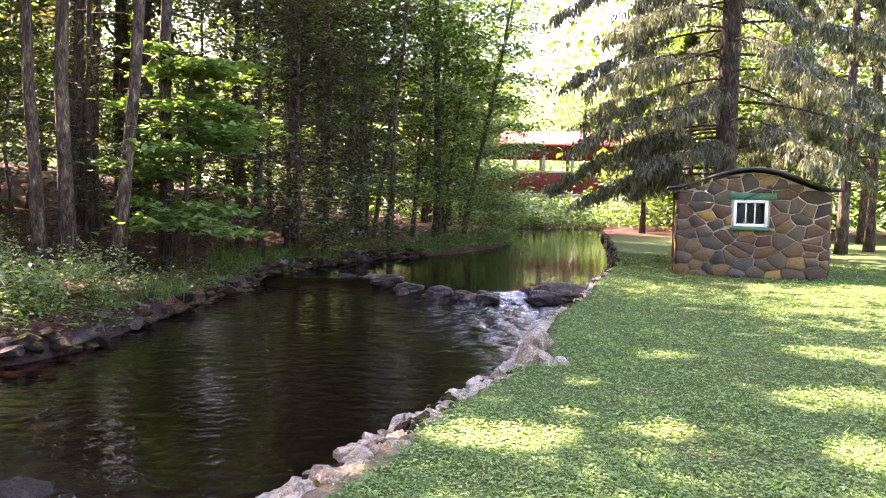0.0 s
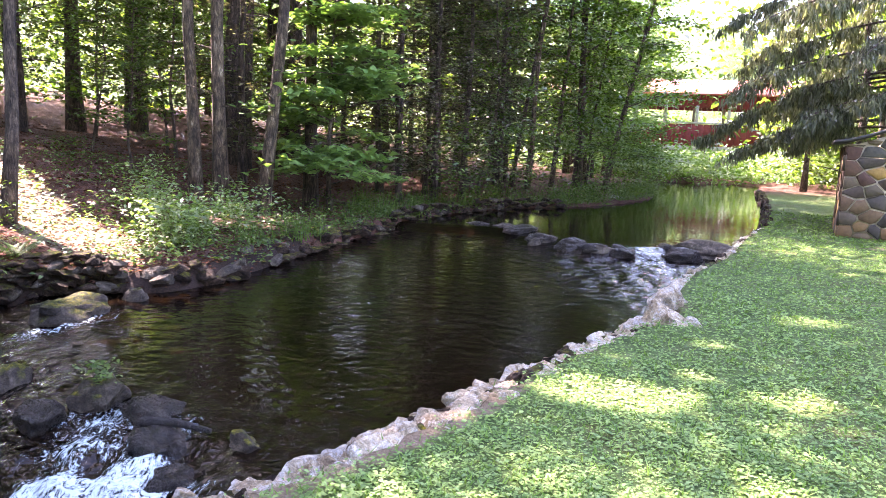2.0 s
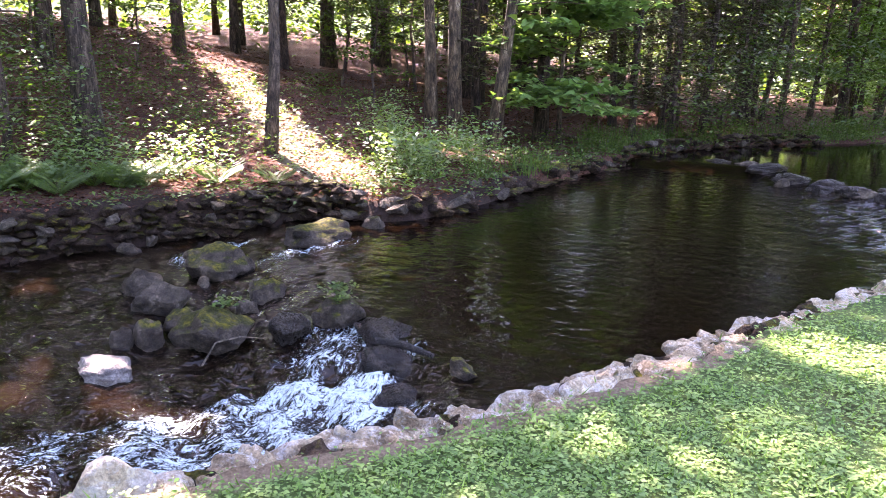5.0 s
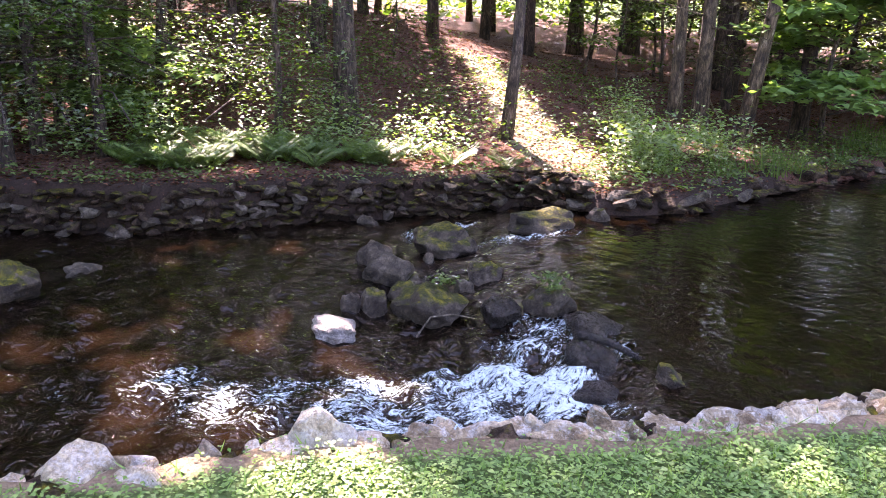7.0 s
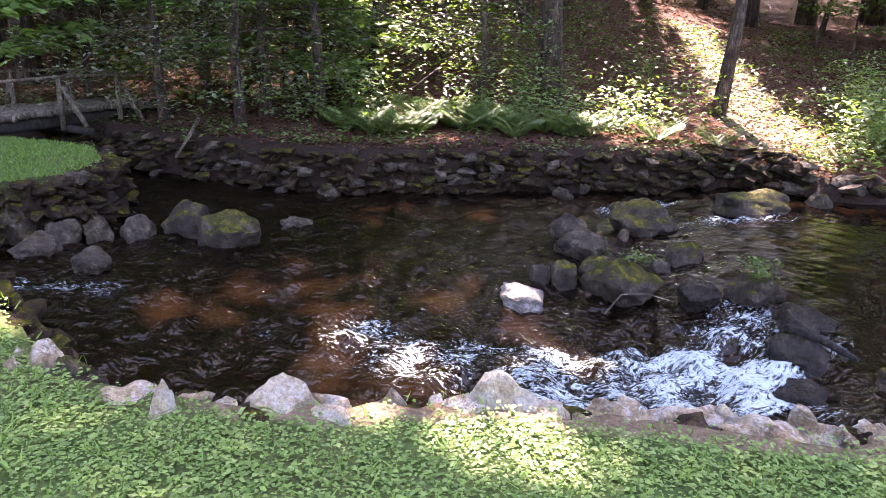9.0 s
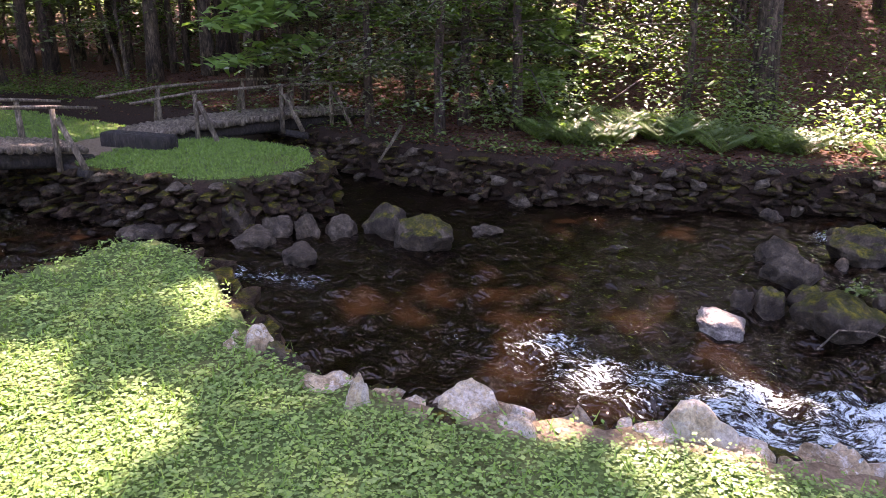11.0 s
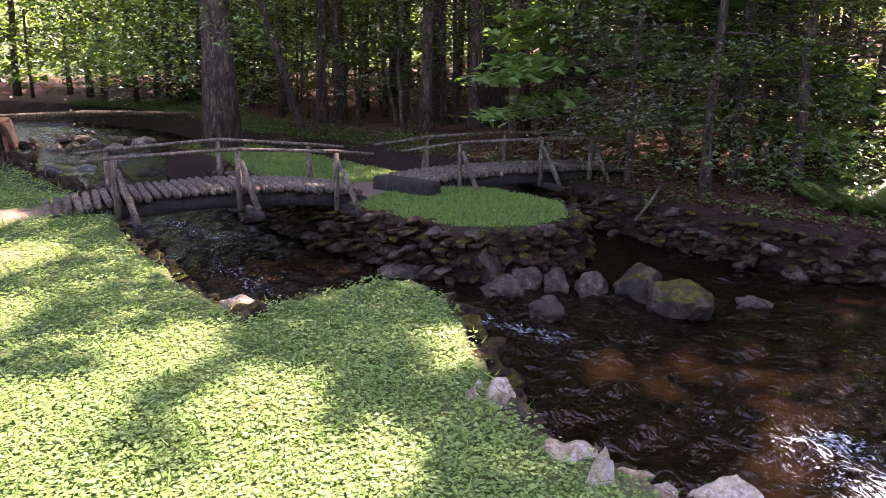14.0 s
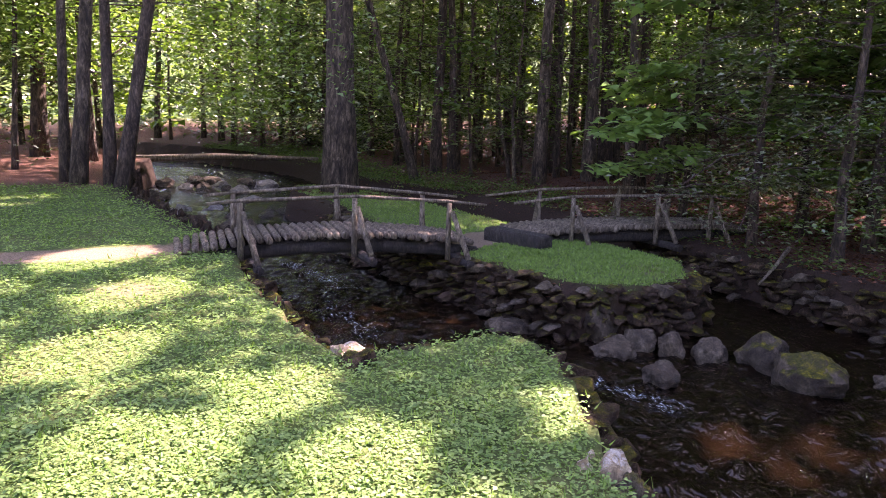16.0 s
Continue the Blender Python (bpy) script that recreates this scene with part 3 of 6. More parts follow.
def deep(P):
    """How much of the silty water hides the bed."""
    # clearer spots that stand in for sunlight on the amber bed
    sunlit_bed = sum(np.exp(-((P[:, 0] - x) ** 2 + (P[:, 1] - y) ** 2) / w) for x, y, w in ((-5.6, 2.4, 0.5), (-6.9, 3.5, 0.5), (-4.4, 0.8, 0.06), (-6.3, 2.9, 0.3)))
    return np.clip(0.965 - 0.24 * sunlit_bed + 0.06 * (1 - sstep(-2.0, 2.0, below(P, CREST, -1))), 0.2, 0.985)


def ripple(P):
    """Height of the small waves: low on the pond, livelier in the pool and below it."""
    a = below(P, DAM, -1)
    return 0.05 + 0.3 * sstep(-1.0, 1.0, a) + 0.25 * sstep(0.3, 1.5, below(P, CREST, -1))


def lattice(P, seed):
    """Smooth random heights between -1 and 1 over the plane, one cell to the unit."""
    table = np.random.default_rng(seed).uniform(-1, 1, (97, 89))
    i = np.floor(P).astype(int)
    f = P - i
    f = f * f * (3 - 2 * f)
    at = lambda a, b: table[(i[:, 0] + a) % 97, (i[:, 1] + b) % 89]
    return (at(0, 0) * (1 - f[:, 0]) + at(1, 0) * f[:, 0]) * (1 - f[:, 1]) + (at(0, 1) * (1 - f[:, 0]) + at(1, 1) * f[:, 0]) * f[:, 1]


def crests(P):
    """Ridges of the broken water, drawn out along the current and bowed across it."""
    s, n = flow_along(P), flow_across(P)
    s = s + 0.22 * lattice(P * 2.2, 3)
    n = n + 0.12 * lattice(P * 3.1, 4)
    tongue = 1 - 2.2 * np.abs(lattice(np.stack([s * 1.9, n * 4.6], 1), 5))
    braid = 1 - 2.2 * np.abs(lattice(np.stack([s * 3.7, n * 8.0], 1), 6))
    stand = np.sin(s * 2 * np.pi / 0.46 + 2.4 * lattice(P * 1.7, 7))
    return (0.5 * tongue + 0.3 * braid + 0.35 * stand) * (1 - 0.7 * sstep(9, 11, P[:, 1]))


def foam(P):
    f = sum(k * np.exp(-(seg_dist(P, line)[0] / w) ** 2) for line, k, w in WHITE)
    lip = np.clip(f, 0, 1) * 1.1 * crests(P)
    f = f + lip - 0.35 * (1 - sstep(0.02, 0.3, f))
    return np.clip(f, -0.6, 1)


def water_top(P):
    """Waves of many lengths, high where the water is broken."""
    z = level(P)
    r = rapid(P)
    white = np.clip(sum(k * np.exp(-(seg_dist(P, line)[0] / (w * 1.2)) ** 2) for line, k, w in WHITE), 0, 1)
    z = z + crests(P) * (0.012 * r + 0.034 * white)
    wr = np.random.default_rng(31)
    warp = P + 0.06 * np.stack([np.sin(3.1 * P[:, 1] + 2 * P[:, 0]), np.sin(2.7 * P[:, 0] - 1.9 * P[:, 1])], 1)
    for k in range(16):
        lam = 0.16 * (3.6 ** wr.random())
        a = wr.normal(radians(215), 0.75)
        ph = warp @ (np.array([math.cos(a), math.sin(a)]) * 2 * np.pi / lam) + wr.uniform(0, 6.28)
        w = np.sin(ph + 0.8 * np.sin(warp[:, 0] * wr.uniform(2, 5) + warp[:, 1] * wr.uniform(-5, 5)))
        z = z + 0.008 * lam ** 0.8 * r * (w - 0.35 * w * w) * 2.0
    return z


M_water = water_material()
WATER_X = np.r_[np.arange(-44, -27, 0.8), np.arange(-27, -10.5, 0.12), np.arange(-10.5, 2.6, 0.045), np.arange(2.6, 16, 0.2)]
WATER_Y = np.r_[np.arange(-22, -16, 0.5), np.arange(-16, -5.5, 0.1), np.arange(-5.5, 9, 0.045), np.arange(9, 17, 0.09), np.arange(17, 48.2, 0.4)]
water_ob = sheet("water", WATER_X, WATER_Y, water_top, M_water, {"rapid": rapid, "ripple": ripple, "foam": foam, "deep": deep, "flow_along": flow_along, "flow_across": flow_across})
tagged(water_ob, "dark brown stream water with white rapids", "water", kind="structure")


# ---- rocks ----
def lump(seed, w, d, h, sub=3, rough=0.35, cuts=13, keep=0.45):
    """A weathered stone: a ball cut by random planes and worn, its foot at z = 0."""
    r = np.random.default_rng(seed)
    bm = bmesh.new()
    bmesh.ops.create_icosphere(bm, subdivisions=sub, radius=1.0)
    v = np.array([q.co[:] for q in bm.verts])
    faces = [[q.index for q in f.verts] for f in bm.faces]
    bm.free()
    for _ in range(cuts):
        n = r.normal(0, 1, 3)
        n /= np.linalg.norm(n)
        c = r.uniform(keep, 0.88)
        over = np.clip(v @ n - c, 0, None)
        v -= np.outer(over, n) * 0.93
    off = Vector(r.uniform(-50, 50, 3))
    for i, p in enumerate(v):
        k = 1 + rough * 0.75 * noise.fractal(Vector(p * 1.5) + off, 1.0, 2.0, 4)
        v[i] = p * k
    v -= (v.max(0) + v.min(0)) / 2
    v /= np.abs(v).max(0)
    v *= (w / 2, d / 2, h * 0.6)
    v[:, 2] += h * 0.48
    return v, faces


def boulder(x, y, z, w, h, seed, material, label, deep=0.85, turn=0.0, sunk=0.12, group="boulders in the stream"):
    s = Soup()
    v, f = lump(seed, w * 1.03, w * deep, h * 0.74 + sunk, 4, 0.34, 9, 0.58)
    s.add(v, f)
    ob = part("boulder", s, material, None, "", "sharp")
    ob.matrix_world = pose(x, y, z - sunk, 0, 0, turn)
    return tagged(ob, label, "boulder", group)


MOSS_L = "brown stream boulder with yellow-green moss on its top"
GREY_L = "bare grey boulder standing in the stream"
WET_L = "dark wet rock in the white water of the rapids"
boulder(-4.26, 3.51, -0.6, 0.45, 0.15, 1, M_pale_grey, "flat pale grey stone beside the rapids", turn=20)
boulder(-4.56, 3.95, -0.6, 0.22, 0.19, 2, M_rock, GREY_L)
boulder(-4.49, 4.15, -0.6, 0.3, 0.22, 3, M_mossy, MOSS_L)
boulder(-4.49, 4.52, -0.6, 0.3, 0.2, 4, M_mossy, MOSS_L, turn=70)
boulder(-3.95, 4.3, -0.58, 0.64, 0.36, 5, M_mossy, "large boulder with bright yellow moss and a small plant", turn=40)
boulder(-5.05, 4.85, -0.61, 0.52, 0.3, 6, M_rock, GREY_L, turn=30)
boulder(-5.6, 5.15, -0.61, 0.48, 0.24, 7, M_rock, GREY_L, turn=-30)
boulder(-5.35, 5.95, -0.59, 0.76, 0.38, 8, M_mossy, MOSS_L, turn=25)
boulder(-4.2, 5.3, -0.49, 0.38, 0.19, 9, M_mossy, MOSS_L)
boulder(-4.1, 4.9, -0.52, 0.24, 0.15, 10, M_rock, GREY_L)
boulder(-3.1, 4.8, -0.4, 0.4, 0.3, 11, M_mossy, "mossy boulder with a tuft of green plants on top", turn=15)
boulder(-3.35, 4.5, -0.46, 0.36, 0.22, 12, M_wet, WET_L)
boulder(-2.6, 4.7, -0.4, 0.5, 0.17, 13, M_wet, WET_L, turn=-30)
boulder(-2.35, 4.25, -0.43, 0.36, 0.17, 14, M_wet, WET_L, turn=50)
boulder(-1.78, 4.32, -0.42, 0.36, 0.17, 15, M_mossy, "yellow-brown mossy stone at the lip of the rapids", turn=-15)
boulder(-4.85, 7.1, -0.38, 0.78, 0.26, 16, M_mossy, MOSS_L, turn=35)
boulder(-4.55, 7.85, -0.38, 0.3, 0.2, 17, M_mossy, "small mossy stone by the far bank", turn=10)
boulder(-1.72, 3.66, -0.58, 0.62, 0.12, 18, M_wet, WET_L, turn=-20)
boulder(-2.12, 3.98, -0.56, 0.42, 0.16, 19, M_wet, WET_L, turn=10)
boulder(-6.92, 6.2, -0.63, 0.28, 0.14, 20, M_rock, GREY_L)
boulder(-5.2, 5.55, -0.6, 0.15, 0.1, 21, M_rock, GREY_L)
boulder(-8.45, 3.65, -0.65, 0.3, 0.13, 22, M_rock, GREY_L, turn=40)
boulder(-7.2, 2.75, -0.63, 0.42, 0.09, 23, M_rock, "low flat stone just above the water", turn=10)
boulder(-6.88, 1.96, -0.63, 0.66, 0.38, 24, M_mossy, "big round boulder with yellow-green moss patches", turn=10)
boulder(-7.42, 1.68, -0.63, 0.5, 0.4, 25, M_mossy, "big boulder leaning against its mossy neighbour", turn=60)
boulder(-7.52, 1.2, -0.64, 0.4, 0.25, 26, M_rock, GREY_L, turn=20)
boulder(-7.58, 0.86, -0.64, 0.32, 0.27, 27, M_rock, GREY_L)
boulder(-7.62, 0.56, -0.64, 0.34, 0.24, 28, M_rock, GREY_L, turn=50)
boulder(-7.42, 0.3, -0.63, 0.52, 0.14, 29, M_rock, GREY_L, turn=-20)
boulder(-6.66, 0.68, -0.63, 0.37, 0.22, 30, M_rock, GREY_L, turn=15)
boulder(-7.86, 0.16, -0.66, 0.42, 0.5, 31, M_mossy, "large mossy boulder at the foot of the island wall", turn=15)
boulder(-8.05, -0.75, -0.68, 0.7, 0.17, 32, M_rock, "flat wet stone at the foot of the island wall", turn=-45)
# the low dam upstream
DAM_L = "dark rock of the low dam across the stream"
boulder(-0.3, 15.9, -0.3, 0.82, 0.26, 41, M_wet, DAM_L, group="rocks of the dam")
boulder(-0.65, 16.6, -0.3, 0.66, 0.20, 42, M_rock, DAM_L, group="rocks of the dam")
boulder(0.15, 14.9, -0.3, 0.66, 0.22, 43, M_wet, DAM_L, group="rocks of the dam")
boulder(0.7, 14.4, -0.3, 0.59, 0.22, 44, M_wet, DAM_L, group="rocks of the dam")
boulder(1.15, 13.9, -0.32, 0.49, 0.22, 45, M_wet, DAM_L, group="rocks of the dam")
boulder(1.63, 13.7, -0.34, 0.51, 0.22, 46, M_wet, DAM_L, group="rocks of the dam")
boulder(2.75, 13.9, -0.36, 0.74, 0.29, 47, M_wet, DAM_L, group="rocks of the dam")
boulder(3.35, 14.5, -0.3, 1.23, 0.34, 48, M_rock, "broad flat ledge stone at the dam's end", 0.7, group="rocks of the dam")
boulder(-1.3, 16.9, -0.3, 0.57, 0.16, 49, M_wet, DAM_L, group="rocks of the dam")
boulder(2.95, 26.8, -0.25, 0.7, 0.34, 50, M_pale_grey, "pale boulder at the pond's edge", group="rocks of the dam")
r = np.random.default_rng(41)
for k in range(26):
    u = r.uniform(0.28, 0.98)
    p = DAM[int(u * (len(DAM) - 1))] + r.normal(0, 0.28, 2)
    if abs(p[0] - 2.1) > 0.35 and p[0] < 3.6:
        boulder(p[0], p[1], -0.33, r.uniform(0.2, 0.5), r.uniform(0.1, 0.22), 450 + k, M_wet if k % 3 else M_rock, DAM_L, turn=r.uniform(0, 180), group="rocks of the dam")
# stones in the shallows below the footbridge
r = np.random.default_rng(43)
for k in range(34):
    u = r.uniform(0.0, 1.0)
    p = np.array([-12.2 - 10.5 * u, -6.3 - 5.6 * u]) + r.normal(0, 1.0, 2) * (0.5, 0.8)
    if inside(p[None], stream)[0] and not inside(p[None], isle)[0]:
        w = r.uniform(0.25, 0.75)
        boulder(p[0], p[1], float(level(p[None])[0]) - 0.03, w, w * r.uniform(0.25, 0.5), 480 + k, (M_wet, M_rock, M_pale_grey)[k % 3], "stone in the shallows below the footbridge", turn=r.uniform(0, 180))
# stones of the lawn bank that stand out
BANK_L = "large whitish granite stone set in the lawn bank"
boulder(-2.24, 1.86, -0.12, 0.33, 0.27, 61, M_pale, BANK_L, turn=60, group="stones of the bank")
boulder(-2.7, 1.0, -0.13, 0.3, 0.24, 62, M_pale, BANK_L, turn=50, group="stones of the bank")
boulder(-2.49, 1.19, -0.13, 0.25, 0.18, 63, M_pale, BANK_L, turn=20, group="stones of the bank")
boulder(-2.86, 0.56, -0.14, 0.17, 0.3, 64, M_pale, "upright pale stone in the lawn bank", group="stones of the bank")
boulder(-3.08, 0.42, -0.14, 0.38, 0.18, 65, M_edge, "low reddish bank stone", group="stones of the bank")
boulder(-3.62, 0.17, -0.1, 0.24, 0.19, 66, M_edge, "rounded pinkish bank stone", group="stones of the bank")
boulder(-3.42, 0.27, -0.13, 0.24, 0.18, 67, M_mossy, "bank stone half covered in yellow moss", group="stones of the bank")
boulder(-3.25, 0.37, -0.14, 0.15, 0.14, 68, M_rock, "small grey bank stone", group="stones of the bank")
boulder(-3.56, 0.05, -0.1, 0.16, 0.14, 69, M_edge, "small brown bank stone", group="stones of the bank")
boulder(-3.72, 0.06, -0.1, 0.15, 0.11, 70, M_edge, "small brown bank stone", group="stones of the bank")
boulder(1.5, 8.2, -0.12, 0.48, 0.31, 71, M_edge, "rounded brown boulder at the lawn's edge", group="stones of the bank")
boulder(1.3, 7.25, -0.14, 0.56, 0.36, 72, M_edge, "rounded brown boulder at the lawn's edge", group="stones of the bank")
boulder(1.5, 7.15, -0.1, 0.38, 0.17, 73, M_pale, "pale boulder at the lawn's edge", group="stones of the bank")
boulder(-4.95, -1.55, -0.14, 0.58, 0.15, 74, M_edge, "layered pale stone at the notch in the lawn", turn=60, deep=0.6, group="stones of the bank")
boulder(-4.72, -1.45, -0.14, 0.51, 0.22, 75, M_wall, "dark weathered stone at the notch in the lawn", group="stones of the bank")

# ---- stone edging and dry walls: shared stone meshes ----
STONES = {}
for key, material in (("edge", M_edge), ("wall", M_wall), ("pale", M_pale), ("grey", M_rock)):
    STONES[key] = []
    for k in range(9):
        s = Soup()
        v, f = lump(200 + k + 20 * len(STONES), 1.0, 1.0, 1.0, 3, 0.6 if key in ("edge", "pale") else 0.4, 18, 0.34)
        v[:, 2] -= 0.4
        s.add(v, f)
        STONES[key].append(s.mesh("stone", material, "sharp"))


def lay(parent, key, x, y, z, sx, sy, sz, turn, r):
    ob = new("stone", STONES[key][r.integers(9)])
    ob.parent = parent
    ob.matrix_local = pose(x, y, z, r.uniform(-5, 5), r.uniform(-5, 5), turn + r.uniform(-10, 10)) @ Matrix.Diagonal((sx, sy, sz, 1))
    return ob


def along(line, start, end, step, r):
    """Places along a polyline, with the tangent's angle."""
    seg = np.hypot(*np.diff(line, axis=0).T)
    arc = np.r_[0, np.cumsum(seg)]
    s = start
    while s < min(end, arc[-1]):
        i = min(np.searchsorted(arc, s, side="right") - 1, len(seg) - 1)
        u = (s - arc[i]) / seg[i]
        d = line[i + 1] - line[i]
        w = step * r.uniform(0.75, 1.4)
        yield line[i] + u * d, math.degrees(math.atan2(d[1], d[0])), w, d / np.hypot(*d)
        s += w


def arc_at(line, p):
    _, a = seg_dist(np.array([p], float), line)
    return float(a[0])


def edging(name, label, line, start, end, step, key, height, out, rows=1, z0=-0.08, broad=1.0):
    r = np.random.default_rng(len(name) + int(start * 10))
    top = thing(name, label, "stone edging", kind="structure")
    for row in range(rows):
        for p, turn, w, d in along(line, start, end, step, r):
            side = np.array([d[1], -d[0]]) * (out + 0.075 * row + r.uniform(-0.07, 0.07))
            h = height * r.uniform(0.5, 1.2) * (1 + 0.2 * row)
            if r.random() < 0.1:
                continue
            w = w * r.choice([0.5, 0.8, 1.1, 1.7, 2.3])
            lay(top, r.choice(["pale", "edge", "edge", "edge", "wall"]) if key == "edge" else key, p[0] + side[0], p[1] + side[1], z0 - 0.028 * row + r.uniform(-0.03, 0.015), w * 1.08, r.uniform(0.1, 0.22) * broad, h, turn, r)
    return top


# the lawn's bank: from the pond down past the rapids to the footbridge
edging("bank_edging", "rough pinkish-white stones edging the lawn", near, arc_at(near, (1.3, 7.4)), arc_at(near, (-2.0, 2.1)), 0.13, "edge", 0.1, -0.03, 4, -0.08, 1.05)
edging("upper_edging", "brown stones edging the lawn up to the dam", near, arc_at(near, (5.1, 17.5)), arc_at(near, (1.3, 7.4)), 0.24, "edge", 0.13, 0.02, 2, -0.12, 1.1)
edging("bank_footing", "lower course of rough bank stones", near, arc_at(near, (1.3, 7.4)), arc_at(near, (-2.9, 0.7)), 0.26, "edge", 0.22, 0.24, 1, -0.26)
edging("bend_edging", "pale broken stones edging the lawn beside the rapids", near, arc_at(near, (-2.0, 2.1)), arc_at(near, (-3.0, 0.6)), 0.15, "edge", 0.1, -0.02, 2, -0.09)
edging("pond_edging", "dark stones along the pond's lawn edge", near, arc_at(near, (10.6, 37)), arc_at(near, (5.1, 17.5)), 0.4, "wall", 0.22, -0.1, 2, -0.08)
edging("spit_edging", "small stones round the grassy spit", near, arc_at(near, (-3.6, 0.2)), arc_at(near, (-8.1, -4.05)), 0.14, "wall", 0.1, 0.05, 2, -0.15)
edging("lower_edging", "stones edging the lawn below the footbridge", near, arc_at(near, (-8.3, -4.2)), arc_at(near, (-17, -11.5)), 0.3, "wall", 0.34, 0.06, 3, -0.2)


def dry_wall(name, label, line, start, end, courses, step, course_h, z_of, flip, loose=0.0):
    r = np.random.default_rng(len(name) * 3)
    top = thing(name, label, "stone wall", kind="structure")
    for c in range(courses):
        for p, turn, w, d in along(line, start + 0.15 * (c % 2), end, step, r):
            side = np.array([d[1], -d[0]]) * flip * (0.03 * (courses - c) + r.uniform(-0.07, 0.07) + loose * r.uniform(-0.22, 0.22))
            if r.random() < 0.06 + 0.1 * (c == courses - 1) + 0.16 * loose:
                continue
            w *= 1 + loose * (r.choice([-0.5, -0.2, 0.2, 0.7]))
            q = p + side
            lay(top, "wall" if r.random() < 0.8 else "grey", q[0], q[1], z_of(p) + c * course_h + r.uniform(-0.03, 0.03) * (1 + loose), w * 1.2, r.uniform(0.2, 0.34), course_h * r.uniform(0.75, 1.35) * (1 + loose * r.uniform(-0.3, 0.7)), turn, r)
    return top


def waterline(p):
    return float(level(np.array([p]))[0]) + 0.02


dry_wall("far_wall", "low dark dry-stone wall along the wooded bank", far, arc_at(far, (-4.9, 8.15)), arc_at(far, (-12.6, 0.8)), 6, 0.15, 0.082, waterline, -1, 0.35)
dry_wall("far_bank_stones", "dark rounded stones along the wooded bank", far, arc_at(far, (0.5, 23)), arc_at(far, (-4.6, 8.4)), 3, 0.25, 0.1, waterline, -1, 0.8)
dry_wall("island_wall", "dark mossy stone wall round the grassy island", isle_loop, 0.0, arc_at(isle_loop, (-13.4, -4.7)), 7, 0.13, 0.078, waterline, -1, 0.3)
dry_wall("island_wall_back", "dark stone wall on the island's far side", isle_loop, arc_at(isle_loop, (-11.5, -1.0)), 1e9, 3, 0.35, 0.2, waterline, -1)


def gz0(x, y):
    return float(ground(np.array([[x, y]]))[0])


# ---- the stone hut on the lawn ----
def plain(name, color, rough=0.7, spread=0.25, scale=18, metal=0.0):
    m = Mat(name)
    n = m.noise(scale, 5, 0.7, m.coords())
    lo, hi = tuple(c * (1 - spread) for c in color), tuple(min(1, c * (1 + spread)) for c in color)
    return m.surface(m.ramp(n, [(0.3, lo), (0.7, hi)]), rough, m.bump(n, 0.3, 0.01), metal)


M_mortar = plain("sandy mortar", (0.42, 0.34, 0.24), 0.95)
M_tar = plain("black tarred roofing", (0.03, 0.028, 0.027), 0.8)
M_white = plain("white painted wood", (0.75, 0.76, 0.72), 0.5, 0.08)
M_green = plain("dark green painted wood", (0.02, 0.12, 0.06), 0.5)
M_dark = plain("dark interior plaster", (0.05, 0.045, 0.04), 0.9)
M_red = plain("barn red boards", (0.2, 0.022, 0.02), 0.7, 0.35, 6)
M_roof_red = plain("red sheet metal roof", (0.5, 0.12, 0.09), 0.45, 0.2, 2)
M_beam = plain("pale grey timber", (0.4, 0.35, 0.3), 0.8)


def glass_material():
    m = Mat("window glass")
    t = m.node("ShaderNodeBsdfTransparent", Color=(0.85, 0.9, 0.88, 1))
    g = m.node("ShaderNodeBsdfGlossy", Roughness=0.02)
    mx = m.node("ShaderNodeMixShader")
    m.link(m.node("ShaderNodeFresnel", IOR=1.5).outputs[0], mx.inputs[0])
    m.link(t.outputs[0], mx.inputs[1])
    m.link(g.outputs[0], mx.inputs[2])
    m.link(mx.outputs[0], m.out.inputs[0])
    return m.m


def hut_stone_material():
    m = Mat("ochre, grey and rust field stone")
    info = m.node("ShaderNodeObjectInfo")
    base = m.ramp(info.outputs["Random"], [(0.0, (0.045, 0.034, 0.025)), (0.2, (0.1, 0.07, 0.043)), (0.36, (0.085, 0.034, 0.02)), (0.52, (0.068, 0.06, 0.048)), (0.68, (0.14, 0.085, 0.038)), (0.82, (0.1, 0.05, 0.028)), (1.0, (0.3, 0.17, 0.046))])
    n = m.noise(14, 6, 0.7, m.coords())
    col = m.mix(0.6, base, m.ramp(n, [(0.3, (0.25, 0.25, 0.25)), (0.7, (0.75, 0.72, 0.7))]), "OVERLAY")
    return m.surface(col, 0.9, m.bump(n, 0.6, 0.02))


M_glass, M_hutstone = glass_material(), hut_stone_material()


def clip(poly, n, c):
    """The part of a convex polygon where n . p <= c."""
    out = []
    for a, b in zip(poly, poly[1:] + poly[:1]):
        da, db = n[0] * a[0] + n[1] * a[1] - c, n[0] * b[0] + n[1] * b[1] - c
        if da <= 0:
            out.append(a)
        if da * db < 0:
            t = da / (da - db)
            out.append((a[0] + t * (b[0] - a[0]), a[1] + t * (b[1] - a[1])))
    return out


